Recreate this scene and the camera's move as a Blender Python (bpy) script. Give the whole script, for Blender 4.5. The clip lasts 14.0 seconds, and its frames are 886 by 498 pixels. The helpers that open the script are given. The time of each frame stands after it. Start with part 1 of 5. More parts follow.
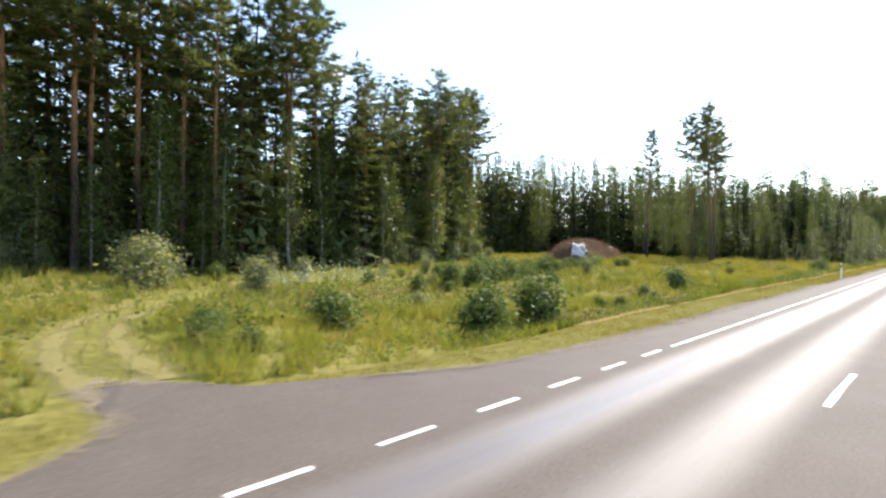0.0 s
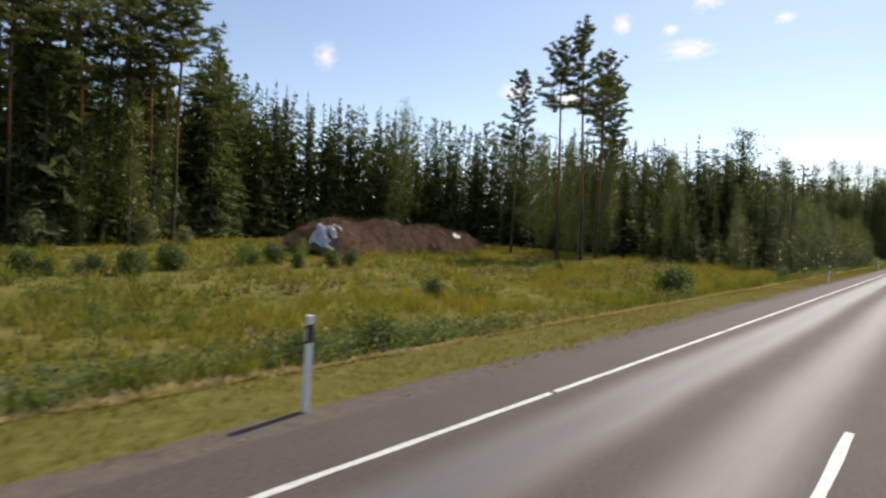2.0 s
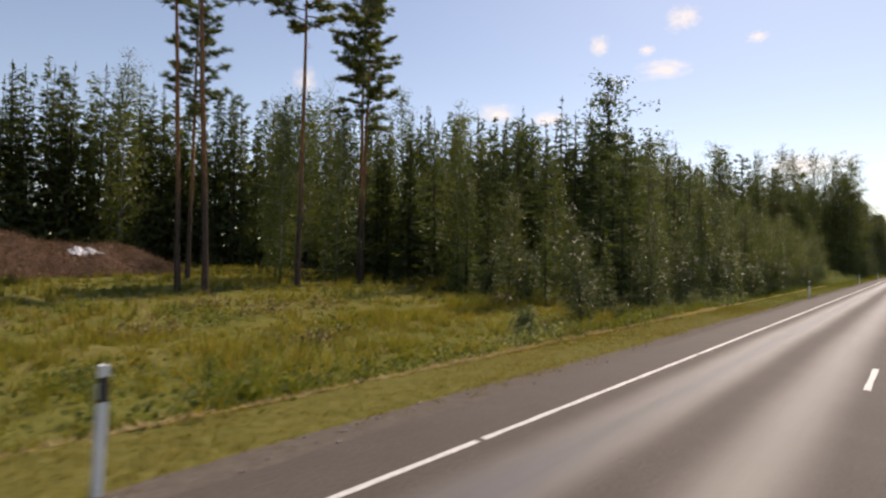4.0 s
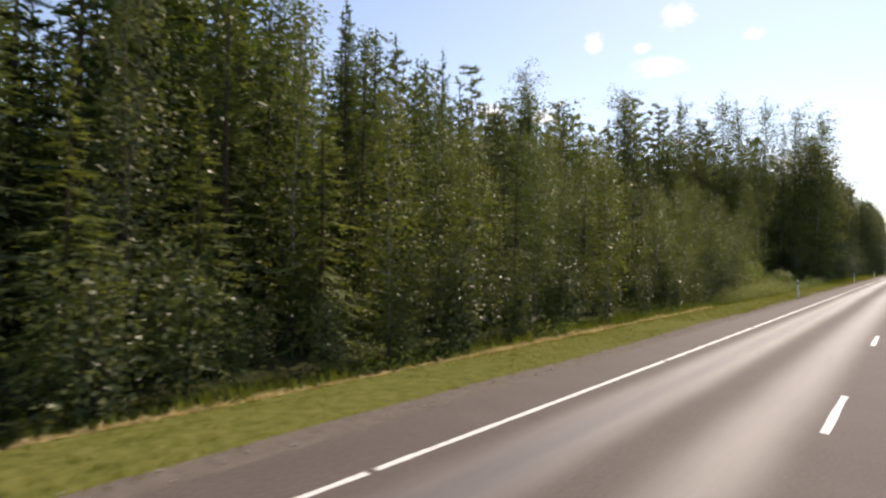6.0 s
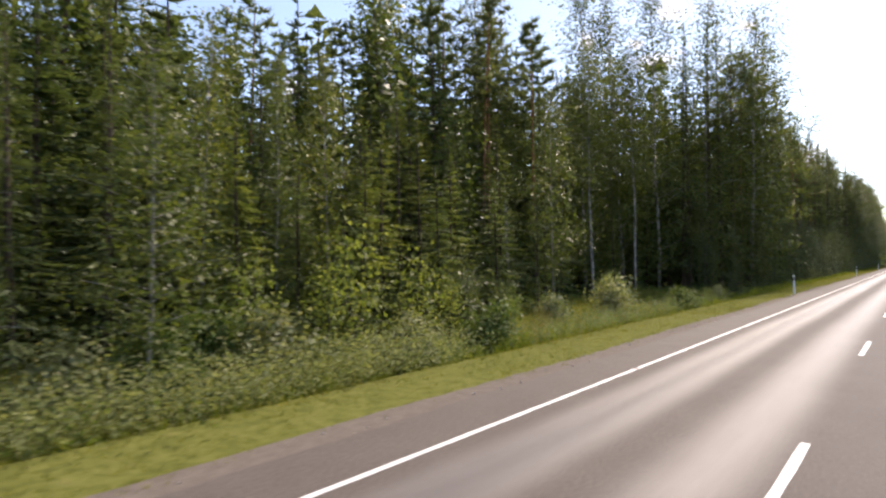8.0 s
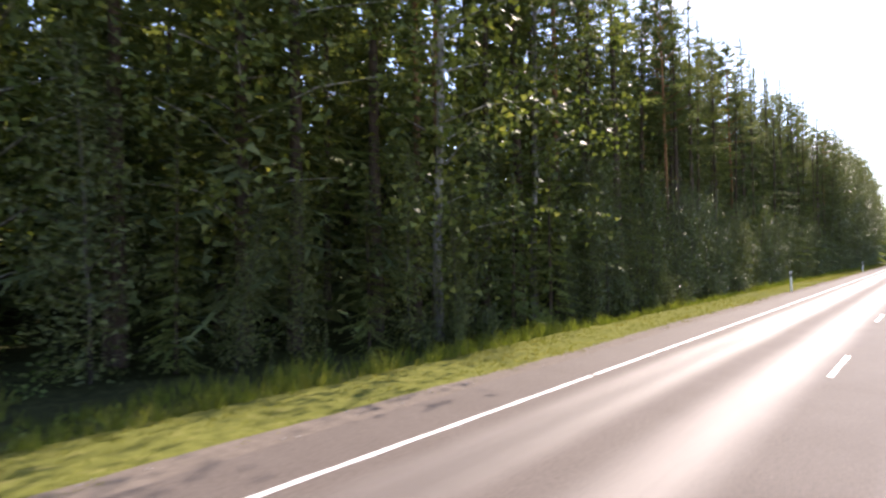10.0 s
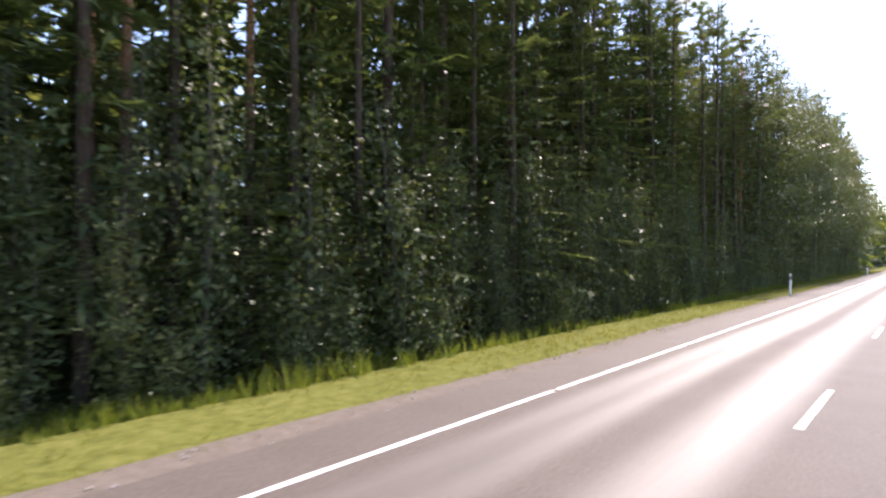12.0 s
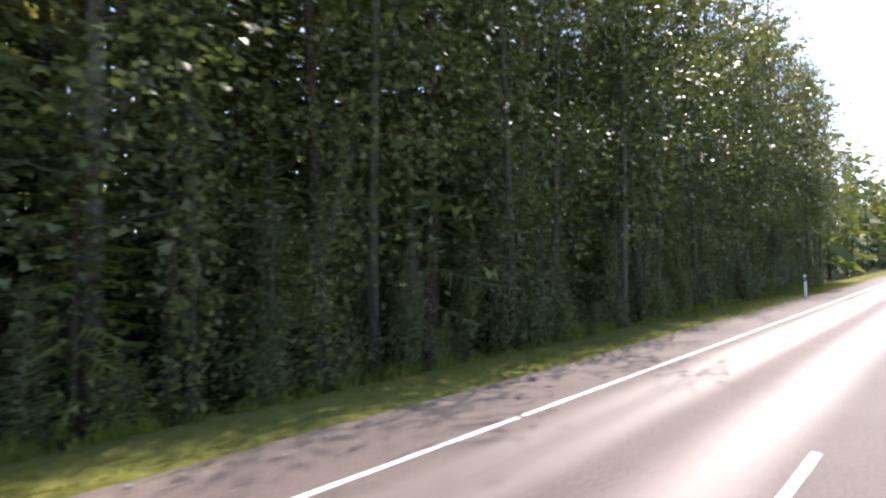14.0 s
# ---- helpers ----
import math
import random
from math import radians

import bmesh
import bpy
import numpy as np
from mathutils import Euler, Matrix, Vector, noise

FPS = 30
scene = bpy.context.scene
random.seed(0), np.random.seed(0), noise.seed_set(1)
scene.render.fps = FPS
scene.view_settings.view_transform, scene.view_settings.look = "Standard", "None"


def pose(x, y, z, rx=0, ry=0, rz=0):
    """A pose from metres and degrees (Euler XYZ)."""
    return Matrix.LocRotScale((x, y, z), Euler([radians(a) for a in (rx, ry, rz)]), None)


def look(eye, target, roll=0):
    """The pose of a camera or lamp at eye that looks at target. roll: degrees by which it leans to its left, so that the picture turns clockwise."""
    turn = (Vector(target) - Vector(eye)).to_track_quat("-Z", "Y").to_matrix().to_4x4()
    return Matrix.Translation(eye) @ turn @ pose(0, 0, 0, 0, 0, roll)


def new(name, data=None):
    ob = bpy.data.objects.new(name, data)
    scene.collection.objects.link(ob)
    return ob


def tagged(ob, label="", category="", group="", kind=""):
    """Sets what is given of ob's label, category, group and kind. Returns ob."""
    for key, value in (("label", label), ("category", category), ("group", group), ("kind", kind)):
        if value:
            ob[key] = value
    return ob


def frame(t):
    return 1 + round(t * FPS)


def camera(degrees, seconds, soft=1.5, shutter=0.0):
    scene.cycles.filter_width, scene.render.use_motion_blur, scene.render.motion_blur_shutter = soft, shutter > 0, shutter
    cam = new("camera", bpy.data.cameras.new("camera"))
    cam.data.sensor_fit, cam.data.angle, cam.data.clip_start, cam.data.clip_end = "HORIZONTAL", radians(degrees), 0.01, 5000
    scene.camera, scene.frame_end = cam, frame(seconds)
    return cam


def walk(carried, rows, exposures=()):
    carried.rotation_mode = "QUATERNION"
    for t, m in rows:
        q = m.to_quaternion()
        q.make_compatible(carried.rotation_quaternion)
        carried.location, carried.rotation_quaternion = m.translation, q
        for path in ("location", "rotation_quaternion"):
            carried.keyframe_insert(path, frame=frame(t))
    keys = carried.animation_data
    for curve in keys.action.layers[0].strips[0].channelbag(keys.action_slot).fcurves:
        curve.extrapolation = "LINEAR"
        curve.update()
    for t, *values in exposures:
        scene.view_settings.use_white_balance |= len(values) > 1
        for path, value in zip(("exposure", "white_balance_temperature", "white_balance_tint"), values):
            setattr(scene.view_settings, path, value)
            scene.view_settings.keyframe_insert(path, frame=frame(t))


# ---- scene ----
cam = camera(77.9, 14.0, soft=2.4, shutter=0.1)
PATH = [
    (0.0, pose(0.35, 0.00, 2.516, 89.85, -0.20, 43.29)),
    (0.5, pose(0.26, 12.97, 2.516, 90.76, 0.15, 42.93)),
    (1.0, pose(-0.05, 25.95, 2.516, 90.39, -0.86, 41.63)),
    (1.5, pose(-0.25, 38.92, 2.516, 89.67, -1.21, 42.38)),
    (2.0, pose(-0.38, 51.89, 2.516, 88.67, -2.23, 42.14)),
    (2.5, pose(-0.29, 64.87, 2.516, 90.35, -1.16, 40.94)),
    (3.0, pose(-0.37, 77.84, 2.516, 90.42, -1.61, 40.14)),
    (3.5, pose(-0.42, 90.81, 2.516, 90.62, -1.80, 39.81)),
    (4.0, pose(-0.40, 103.79, 2.516, 91.05, -1.04, 40.91)),
    (4.2, pose(-0.43, 108.98, 2.516, 91.11, -0.56, 40.97)),
    (6.5, pose(-0.10, 168.65, 2.516, 91.06, -0.94, 40.83)),
    (7.0, pose(-0.20, 181.63, 2.516, 90.36, 0.04, 42.59)),
    (7.5, pose(-0.27, 194.60, 2.516, 89.82, -0.35, 43.20)),
    (8.0, pose(0.08, 207.57, 2.516, 91.53, 0.79, 41.17)),
    (8.5, pose(0.03, 220.55, 2.516, 89.86, 0.06, 42.50)),
    (9.0, pose(0.19, 233.52, 2.516, 90.48, 0.49, 41.94)),
    (11.3, pose(0.54, 293.20, 2.516, 91.30, 1.06, 42.11)),
    (11.5, pose(0.51, 298.39, 2.516, 90.75, 0.36, 42.75)),
    (12.0, pose(0.38, 311.36, 2.516, 90.75, 0.08, 42.32)),
    (12.5, pose(0.44, 324.33, 2.516, 91.25, 0.10, 41.68)),
    (13.0, pose(0.37, 337.31, 2.516, 91.35, 0.17, 42.24)),
    (13.5, pose(0.16, 350.28, 2.516, 91.09, -0.84, 41.48)),
    (14.0, pose(0.30, 363.25, 2.516, 91.38, 1.12, 43.92)),
]
walk(cam, PATH, exposures=[(0.0, 1.45, 6800, 13), (0.5, 1.02, 6850, 13), (1.0, 0.6, 6850, 13), (1.5, 0.3, 7000, 14), (2.0, 0.2, 7150, 15), (3.0, 0.08, 7500, 17), (4.2, 0.1, 7700, 20), (6.5, 0.6, 7400, 19), (7.5, 0.72, 7250, 20), (8.0, 0.95, 7150, 20), (8.5, 1.4, 7000, 20), (9.0, 1.55, 7050, 22), (11.5, 1.7, 6600, 24), (14.0, 1.8, 6550, 24)])

# ---- light: high sun straight ahead along the road, clear summer sky ----
SUN_DIR = Vector((-0.08, 0.66, 0.748)).normalized()
world = bpy.data.worlds.new("sky")
scene.world = world
world.use_nodes = True
wn = world.node_tree
sky = wn.nodes.new("ShaderNodeTexSky")
sky.sky_type = "NISHITA"
sky.sun_disc = False
sky.sun_elevation = math.asin(SUN_DIR.z)
sky.sun_rotation = math.atan2(SUN_DIR.x, SUN_DIR.y)
sky.air_density, sky.dust_density, sky.ozone_density = 1.0, 0.3, 1.0
wn.nodes["Background"].inputs["Strength"].default_value = 0.142
wn.links.new(sky.outputs["Color"], wn.nodes["Background"].inputs["Color"])
sun = new("sun", bpy.data.lights.new("sun", "SUN"))
sun.data.energy, sun.data.angle, sun.data.color = 4.2, radians(0.53), (1.0, 0.94, 0.83)
sun.matrix_world = look(SUN_DIR * 200, (0, 0, 0))

RNG = np.random.default_rng(7)
rnd = random.Random(11)


# ---- materials ----
def nodes_of(name):
    m = bpy.data.materials.new(name)
    m.use_nodes = True
    nt = m.node_tree
    return m, nt, nt.nodes["Principled BSDF"], nt.nodes["Material Output"]


def noise_node(nt, scale, detail=4.0, rough=0.6, vec=None, distortion=0.0):
    n = nt.nodes.new("ShaderNodeTexNoise")
    n.inputs["Scale"].default_value = scale
    n.inputs["Detail"].default_value = detail
    n.inputs["Roughness"].default_value = rough
    n.inputs["Distortion"].default_value = distortion
    if vec is not None:
        nt.links.new(vec, n.inputs["Vector"])
    return n.outputs["Fac"]


def ramp(nt, fac, stops):
    r = nt.nodes.new("ShaderNodeValToRGB")
    while len(r.color_ramp.elements) < len(stops):
        r.color_ramp.elements.new(0.5)
    for e, (p, c) in zip(r.color_ramp.elements, stops):
        e.position, e.color = p, (*c, 1.0)
    nt.links.new(fac, r.inputs["Fac"])
    return r.outputs["Color"]


def mix_color(nt, fac, a, b, mode="MIX"):
    n = nt.nodes.new("ShaderNodeMix")
    n.data_type, n.blend_type = "RGBA", mode
    for sock, v in ((n.inputs["Factor"], fac), (n.inputs["A"], a), (n.inputs["B"], b)):
        if isinstance(v, bpy.types.NodeSocket):
            nt.links.new(v, sock)
        elif isinstance(v, tuple):
            sock.default_value = (*v, 1.0)
        else:
            sock.default_value = v
    return n.outputs["Result"]


def calc(nt, op, a, b=0.0, c=0.0, clamp=False):
    n = nt.nodes.new("ShaderNodeMath")
    n.operation, n.use_clamp = op, clamp
    for sock, v in zip(n.inputs, (a, b, c)):
        if isinstance(v, bpy.types.NodeSocket):
            nt.links.new(v, sock)
        else:
            sock.default_value = v
    return n.outputs["Value"]


def step_between(nt, v, lo, hi):
    n = nt.nodes.new("ShaderNodeMapRange")
    n.interpolation_type = "SMOOTHSTEP"
    nt.links.new(v, n.inputs["Value"])
    n.inputs["From Min"].default_value, n.inputs["From Max"].default_value = lo, hi
    return n.outputs["Result"]


def coords(nt):
    tc = nt.nodes.new("ShaderNodeTexCoord")
    sep = nt.nodes.new("ShaderNodeSeparateXYZ")
    nt.links.new(tc.outputs["Object"], sep.inputs[0])
    return tc.outputs["Object"], sep.outputs["X"], sep.outputs["Y"], sep.outputs["Z"]


def bump(nt, bsdf, height, strength, distance=0.02):
    b = nt.nodes.new("ShaderNodeBump")
    b.inputs["Strength"].default_value, b.inputs["Distance"].default_value = strength, distance
    nt.links.new(height, b.inputs["Height"])
    nt.links.new(b.outputs["Normal"], bsdf.inputs["Normal"])


def leaf_material(name, dark, light, third, through_share=0.4, rough=0.5, gloss=0.3, patches=0.0, upward=0.0, drier=0.0):
    """Foliage: colour varies leaf by leaf and tree by tree, and light passes through."""
    m, nt, bsdf, out = nodes_of(name)
    geo = nt.nodes.new("ShaderNodeNewGeometry")
    info = nt.nodes.new("ShaderNodeObjectInfo")
    c = ramp(nt, geo.outputs["Random Per Island"], [(0.0, dark), (0.6, light), (1.0, third)])
    tone = ramp(nt, info.outputs["Random"], [(0.0, (0.76, 0.84, 0.80)), (0.5, (1.0, 1.0, 1.0)), (1.0, (1.18, 1.12, 0.92))])
    c = mix_color(nt, 1.0, c, tone, "MULTIPLY")
    fine_vec = coords(nt)[0]
    mottle = calc(nt, "MULTIPLY_ADD", noise_node(nt, 14.0, 2.0, 0.7, fine_vec), 0.6, calc(nt, "MULTIPLY", noise_node(nt, 2.6, 2.0, 0.6, fine_vec), 0.4))
    c = mix_color(nt, 1.0, c, ramp(nt, mottle, [(0.36, (0.62, 0.66, 0.62)), (0.5, (1.0, 1.0, 1.0)), (0.64, (1.36, 1.30, 1.22))]), "MULTIPLY")
    if patches:
        vec, x, y, z = coords(nt)
        big = noise_node(nt, 0.16, 4.0, 0.6, vec)
        mid = noise_node(nt, 0.9, 3.0, 0.6, vec)
        both = calc(nt, "MULTIPLY_ADD", mid, 0.45, calc(nt, "MULTIPLY", big, 0.55))
        c = mix_color(nt, patches, c, mix_color(nt, 1.0, c, ramp(nt, both, [(0.34, (0.55, 0.68, 0.60)), (0.5, (0.9, 0.97, 0.88)), (0.66, (1.22, 1.08, 1.08))]), "MULTIPLY"))
    if drier:
        vec, x, y, z = coords(nt)
        far = calc(nt, "MULTIPLY_ADD", noise_node(nt, 0.12, 3.0, 0.6, vec), 50.0, y)
        part_dry = calc(nt, "MULTIPLY", calc(nt, "MULTIPLY", step_between(nt, far, 50.0, 115.0), drier), calc(nt, "SUBTRACT", 1.0, step_between(nt, y, 138.0, 160.0)))
        c = mix_color(nt, part_dry, c, mix_color(nt, 1.0, c, (1.30, 1.03, 0.80), "MULTIPLY"))
    nt.links.new(c, bsdf.inputs["Base Color"])
    bsdf.inputs["Roughness"].default_value = rough
    bsdf.inputs["Specular IOR Level"].default_value = gloss
    tr = nt.nodes.new("ShaderNodeBsdfTranslucent")
    if upward:
        lift = nt.nodes.new("ShaderNodeVectorMath")
        lift.operation = "MULTIPLY_ADD"
        nt.links.new(geo.outputs["Normal"], lift.inputs[0])
        lift.inputs[1].default_value = (1 - upward,) * 3
        lift.inputs[2].default_value = (0, 0, upward)
        norm = nt.nodes.new("ShaderNodeVectorMath")
        norm.operation = "NORMALIZE"
        nt.links.new(lift.outputs[0], norm.inputs[0])
        nt.links.new(norm.outputs[0], bsdf.inputs["Normal"])
    warm = mix_color(nt, 1.0, c, (1.45, 1.45, 0.75), "MULTIPLY")
    nt.links.new(warm, tr.inputs["Color"])
    mx = nt.nodes.new("ShaderNodeMixShader")
    mx.inputs["Fac"].default_value = through_share
    nt.links.new(bsdf.outputs[0], mx.inputs[1])
    nt.links.new(tr.outputs[0], mx.inputs[2])
    nt.links.new(mx.outputs[0], out.inputs["Surface"])
    return m


M_BIRCH_LEAF = leaf_material("birch_leaf", (0.060, 0.082, 0.020), (0.102, 0.124, 0.032), (0.150, 0.160, 0.056), 0.38, 0.48, 0.22, 0.0, 0.1)
M_ASPEN_LEAF = leaf_material("aspen_leaf", (0.048, 0.063, 0.023), (0.083, 0.101, 0.037), (0.128, 0.141, 0.060), 0.34, 0.42, 0.22, 0.0, 0.1)
M_BUSH_LEAF = leaf_material("bush_leaf", (0.049, 0.076, 0.022), (0.084, 0.119, 0.032), (0.142, 0.169, 0.057), 0.32, 0.6, 0.12, 0.0, 0.1)
M_WEED_LEAF = leaf_material("weed_leaf", (0.075, 0.098, 0.024), (0.11, 0.13, 0.034), (0.155, 0.165, 0.06), 0.38, 0.7, 0.1, 0.0, 0.35)
M_HERB = leaf_material("herb_leaf", (0.115, 0.140, 0.058), (0.170, 0.190, 0.085), (0.240, 0.250, 0.135), 0.4, 0.65, 0.12, 0.0, 0.3)
M_SAPLING_LEAF = leaf_material("sapling_leaf", (0.100, 0.130, 0.030), (0.150, 0.180, 0.042), (0.205, 0.225, 0.075), 0.45, 0.55, 0.15, 0.0, 0.1)
M_WILLOW_LEAF = leaf_material("willow_leaf", (0.11, 0.13, 0.06), (0.18, 0.195, 0.10), (0.27, 0.27, 0.17), 0.4, 0.6, 0.2)
M_SPRUCE = leaf_material("spruce_needles", (0.056, 0.076, 0.034), (0.095, 0.119, 0.049), (0.140, 0.157, 0.072), 0.32, 0.7, 0.15)
M_YOUNG = leaf_material("young_spruce_needles", (0.080, 0.108, 0.034), (0.130, 0.162, 0.050), (0.185, 0.208, 0.078), 0.38, 0.6, 0.2)
M_PINE = leaf_material("pine_needles", (0.078, 0.098, 0.049), (0.124, 0.146, 0.071), (0.177, 0.188, 0.095), 0.34, 0.65, 0.15)
M_GRASS = leaf_material("field_grass", (0.15, 0.16, 0.038), (0.185, 0.186, 0.052), (0.245, 0.225, 0.085), 0.42, 0.9, 0.04, 1.0, 0.62, 0.5)
M_VERGE = leaf_material("mown_grass", (0.100, 0.107, 0.027), (0.128, 0.131, 0.035), (0.168, 0.158, 0.053), 0.42, 0.9, 0.03, 0.8, 0.66)
M_VERGE_DRY = leaf_material("dry_mown_grass", (0.126, 0.116, 0.032), (0.160, 0.142, 0.042), (0.205, 0.172, 0.064), 0.40, 0.9, 0.03, 0.9, 0.66, 0.6)
M_DITCH = leaf_material("ditch_grass", (0.085, 0.105, 0.018), (0.12, 0.14, 0.026), (0.17, 0.175, 0.05), 0.42, 0.85, 0.05, 0.8, 0.5, 0.5)
M_DRY = leaf_material("dry_weed", (0.17, 0.125, 0.058), (0.24, 0.18, 0.088), (0.32, 0.26, 0.145), 0.3, 0.75, 0.05, 0.0, 0.4)
M_STRAW = leaf_material("cut_straw", (0.25, 0.200, 0.112), (0.33, 0.270, 0.165), (0.43, 0.365, 0.24), 0.25, 0.8, 0.05, 0.0, 0.75)
M_UMBEL = leaf_material("pale_flowers", (0.30, 0.31, 0.22), (0.42, 0.43, 0.34), (0.56, 0.56, 0.48), 0.3, 0.8, 0.05)
M_TWIG = leaf_material("brushwood_twig", (0.145, 0.087, 0.053), (0.228, 0.142, 0.088), (0.325, 0.222, 0.143), 0.0, 0.85, 0.1)


def bark_material(name, low, high, marks, z0, z1, scale):
    m, nt, bsdf, out = nodes_of(name)
    vec, x, y, z = coords(nt)
    mp = nt.nodes.new("ShaderNodeMapping")
    mp.inputs["Scale"].default_value = (1.0, 1.0, 0.25)
    nt.links.new(vec, mp.inputs["Vector"])
    n = noise_node(nt, scale, 5.0, 0.7, mp.outputs[0])
    up = step_between(nt, z, z0, z1)
    base = mix_color(nt, up, low, high)
    dark = ramp(nt, n, [(0.38, marks), (0.56, (1.0, 1.0, 1.0))])
    nt.links.new(mix_color(nt, 1.0, base, dark, "MULTIPLY"), bsdf.inputs["Base Color"])
    bsdf.inputs["Roughness"].default_value = 0.95
    bsdf.inputs["Specular IOR Level"].default_value = 0.15
    bump(nt, bsdf, n, 0.6, 0.03)
    return m


M_PINE_BARK = bark_material("pine_bark", (0.085, 0.062, 0.050), (0.28, 0.145, 0.075), (0.5, 0.45, 0.42), 5.0, 12.0, 9.0)
M_SPRUCE_BARK = bark_material("spruce_bark", (0.070, 0.052, 0.040), (0.085, 0.064, 0.050), (0.5, 0.48, 0.45), 5.0, 12.0, 12.0)
M_BIRCH_BARK = bark_material("birch_bark", (0.14, 0.13, 0.115), (0.32, 0.305, 0.28), (0.16, 0.15, 0.15), 0.2, 3.0, 5.0)
M_ASPEN_BARK = bark_material("aspen_bark", (0.060, 0.052, 0.040), (0.095, 0.090, 0.070), (0.45, 0.45, 0.42), 1.0, 5.0, 7.0)


def asphalt_material(name, tracks):
    """Worn asphalt; wheel tracks along the lane are polished smoother and a little paler."""
    m, nt, bsdf, out = nodes_of(name)
    vec, x, y, z = coords(nt)
    grain = noise_node(nt, 60.0, 3.0, 0.7, vec)
    blot = noise_node(nt, 0.8, 5.0, 0.6, vec)
    c = mix_color(nt, blot, (0.076, 0.062, 0.053), (0.112, 0.094, 0.082))
    chip = noise_node(nt, 17.0, 4.0, 0.75, vec)
    c = mix_color(nt, 1.0, c, ramp(nt, chip, [(0.34, (0.72, 0.70, 0.68)), (0.5, (1.0, 1.0, 1.0)), (0.66, (1.3, 1.29, 1.27))]), "MULTIPLY")
    c = mix_color(nt, 1.0, c, ramp(nt, grain, [(0.3, (0.7, 0.7, 0.7)), (0.7, (1.25, 1.25, 1.25))]), "MULTIPLY")
    rough = calc(nt, "MULTIPLY_ADD", chip, 0.34, calc(nt, "MULTIPLY_ADD", grain, 0.10, 0.50))
    if tracks:
        mp = nt.nodes.new("ShaderNodeMapping")
        mp.inputs["Scale"].default_value = (0.0, 0.05, 0.0)
        nt.links.new(vec, mp.inputs["Vector"])
        wander = noise_node(nt, 1.5, 3.0, 0.6, mp.outputs[0])
        xs = calc(nt, "MULTIPLY_ADD", wander, 0.35, x)
        worn = None
        for cx, share in ((-3.75, 1.0), (-1.80, 0.62), (0.9, 0.62), (2.8, 0.8)):
            d = calc(nt, "ABSOLUTE", calc(nt, "SUBTRACT", xs, cx))
            w = calc(nt, "MULTIPLY", calc(nt, "SUBTRACT", 1.0, step_between(nt, d, 0.0, 0.88)), share)
            worn = w if worn is None else calc(nt, "MAXIMUM", worn, w)
        rough = calc(nt, "SUBTRACT", rough, calc(nt, "MULTIPLY", worn, 0.33))
        mp2 = nt.nodes.new("ShaderNodeMapping")
        mp2.inputs["Scale"].default_value = (6.0, 0.35, 1.0)
        nt.links.new(vec, mp2.inputs["Vector"])
        streak = noise_node(nt, 1.0, 5.0, 0.65, mp2.outputs[0])
        worn = calc(nt, "MULTIPLY", worn, calc(nt, "MULTIPLY_ADD", streak, 0.9, 0.5), clamp=True)
        c = mix_color(nt, calc(nt, "MULTIPLY", worn, 0.7), c, (0.118, 0.102, 0.091))
        nt.links.new(calc(nt, "MULTIPLY_ADD", worn, 0.52, 0.14), bsdf.inputs["Specular IOR Level"])
    nt.links.new(c, bsdf.inputs["Base Color"])
    nt.links.new(rough, bsdf.inputs["Roughness"])
    if not tracks:
        bsdf.inputs["Specular IOR Level"].default_value = 0.15
    bump(nt, bsdf, calc(nt, "ADD", grain, chip), 0.3, 0.005)
    return m


M_ASPHALT = asphalt_material("asphalt", True)
M_APRON = asphalt_material("apron_asphalt", False)

M_PAINT, _nt, _b, _o = nodes_of("road_paint")
_v, _x, _y, _z = coords(_nt)
_w = noise_node(_nt, 14.0, 4.0, 0.7, _v)
_nt.links.new(ramp(_nt, _w, [(0.30, (0.24, 0.225, 0.21)), (0.48, (0.60, 0.585, 0.56)), (0.8, (0.72, 0.70, 0.67))]), _b.inputs["Base Color"])
_b.inputs["Roughness"].default_value = 0.6


def plain_material(name, a, b, scale, rough=0.7, strength=0.3, distance=0.02, metal=0.0):
    m, nt, bsdf, out = nodes_of(name)
    vec, x, y, z = coords(nt)
    n = noise_node(nt, scale, 5.0, 0.65, vec)
    fine = noise_node(nt, scale * 9.0, 3.0, 0.6, vec)
    c = mix_color(nt, n, a, b)
    c = mix_color(nt, 1.0, c, ramp(nt, fine, [(0.3, (0.8, 0.8, 0.8)), (0.7, (1.15, 1.15, 1.15))]), "MULTIPLY")
    nt.links.new(c, bsdf.inputs["Base Color"])
    bsdf.inputs["Roughness"].default_value = rough
    bsdf.inputs["Metallic"].default_value = metal
    if rough > 0.8:
        bsdf.inputs["Specular IOR Level"].default_value = 0.12
    if strength:
        bump(nt, bsdf, n, strength, distance)
    return m


M_GRAVEL = plain_material("shoulder_gravel", (0.07, 0.058, 0.048), (0.17, 0.14, 0.115), 4.0, 0.9, 0.6, 0.03)


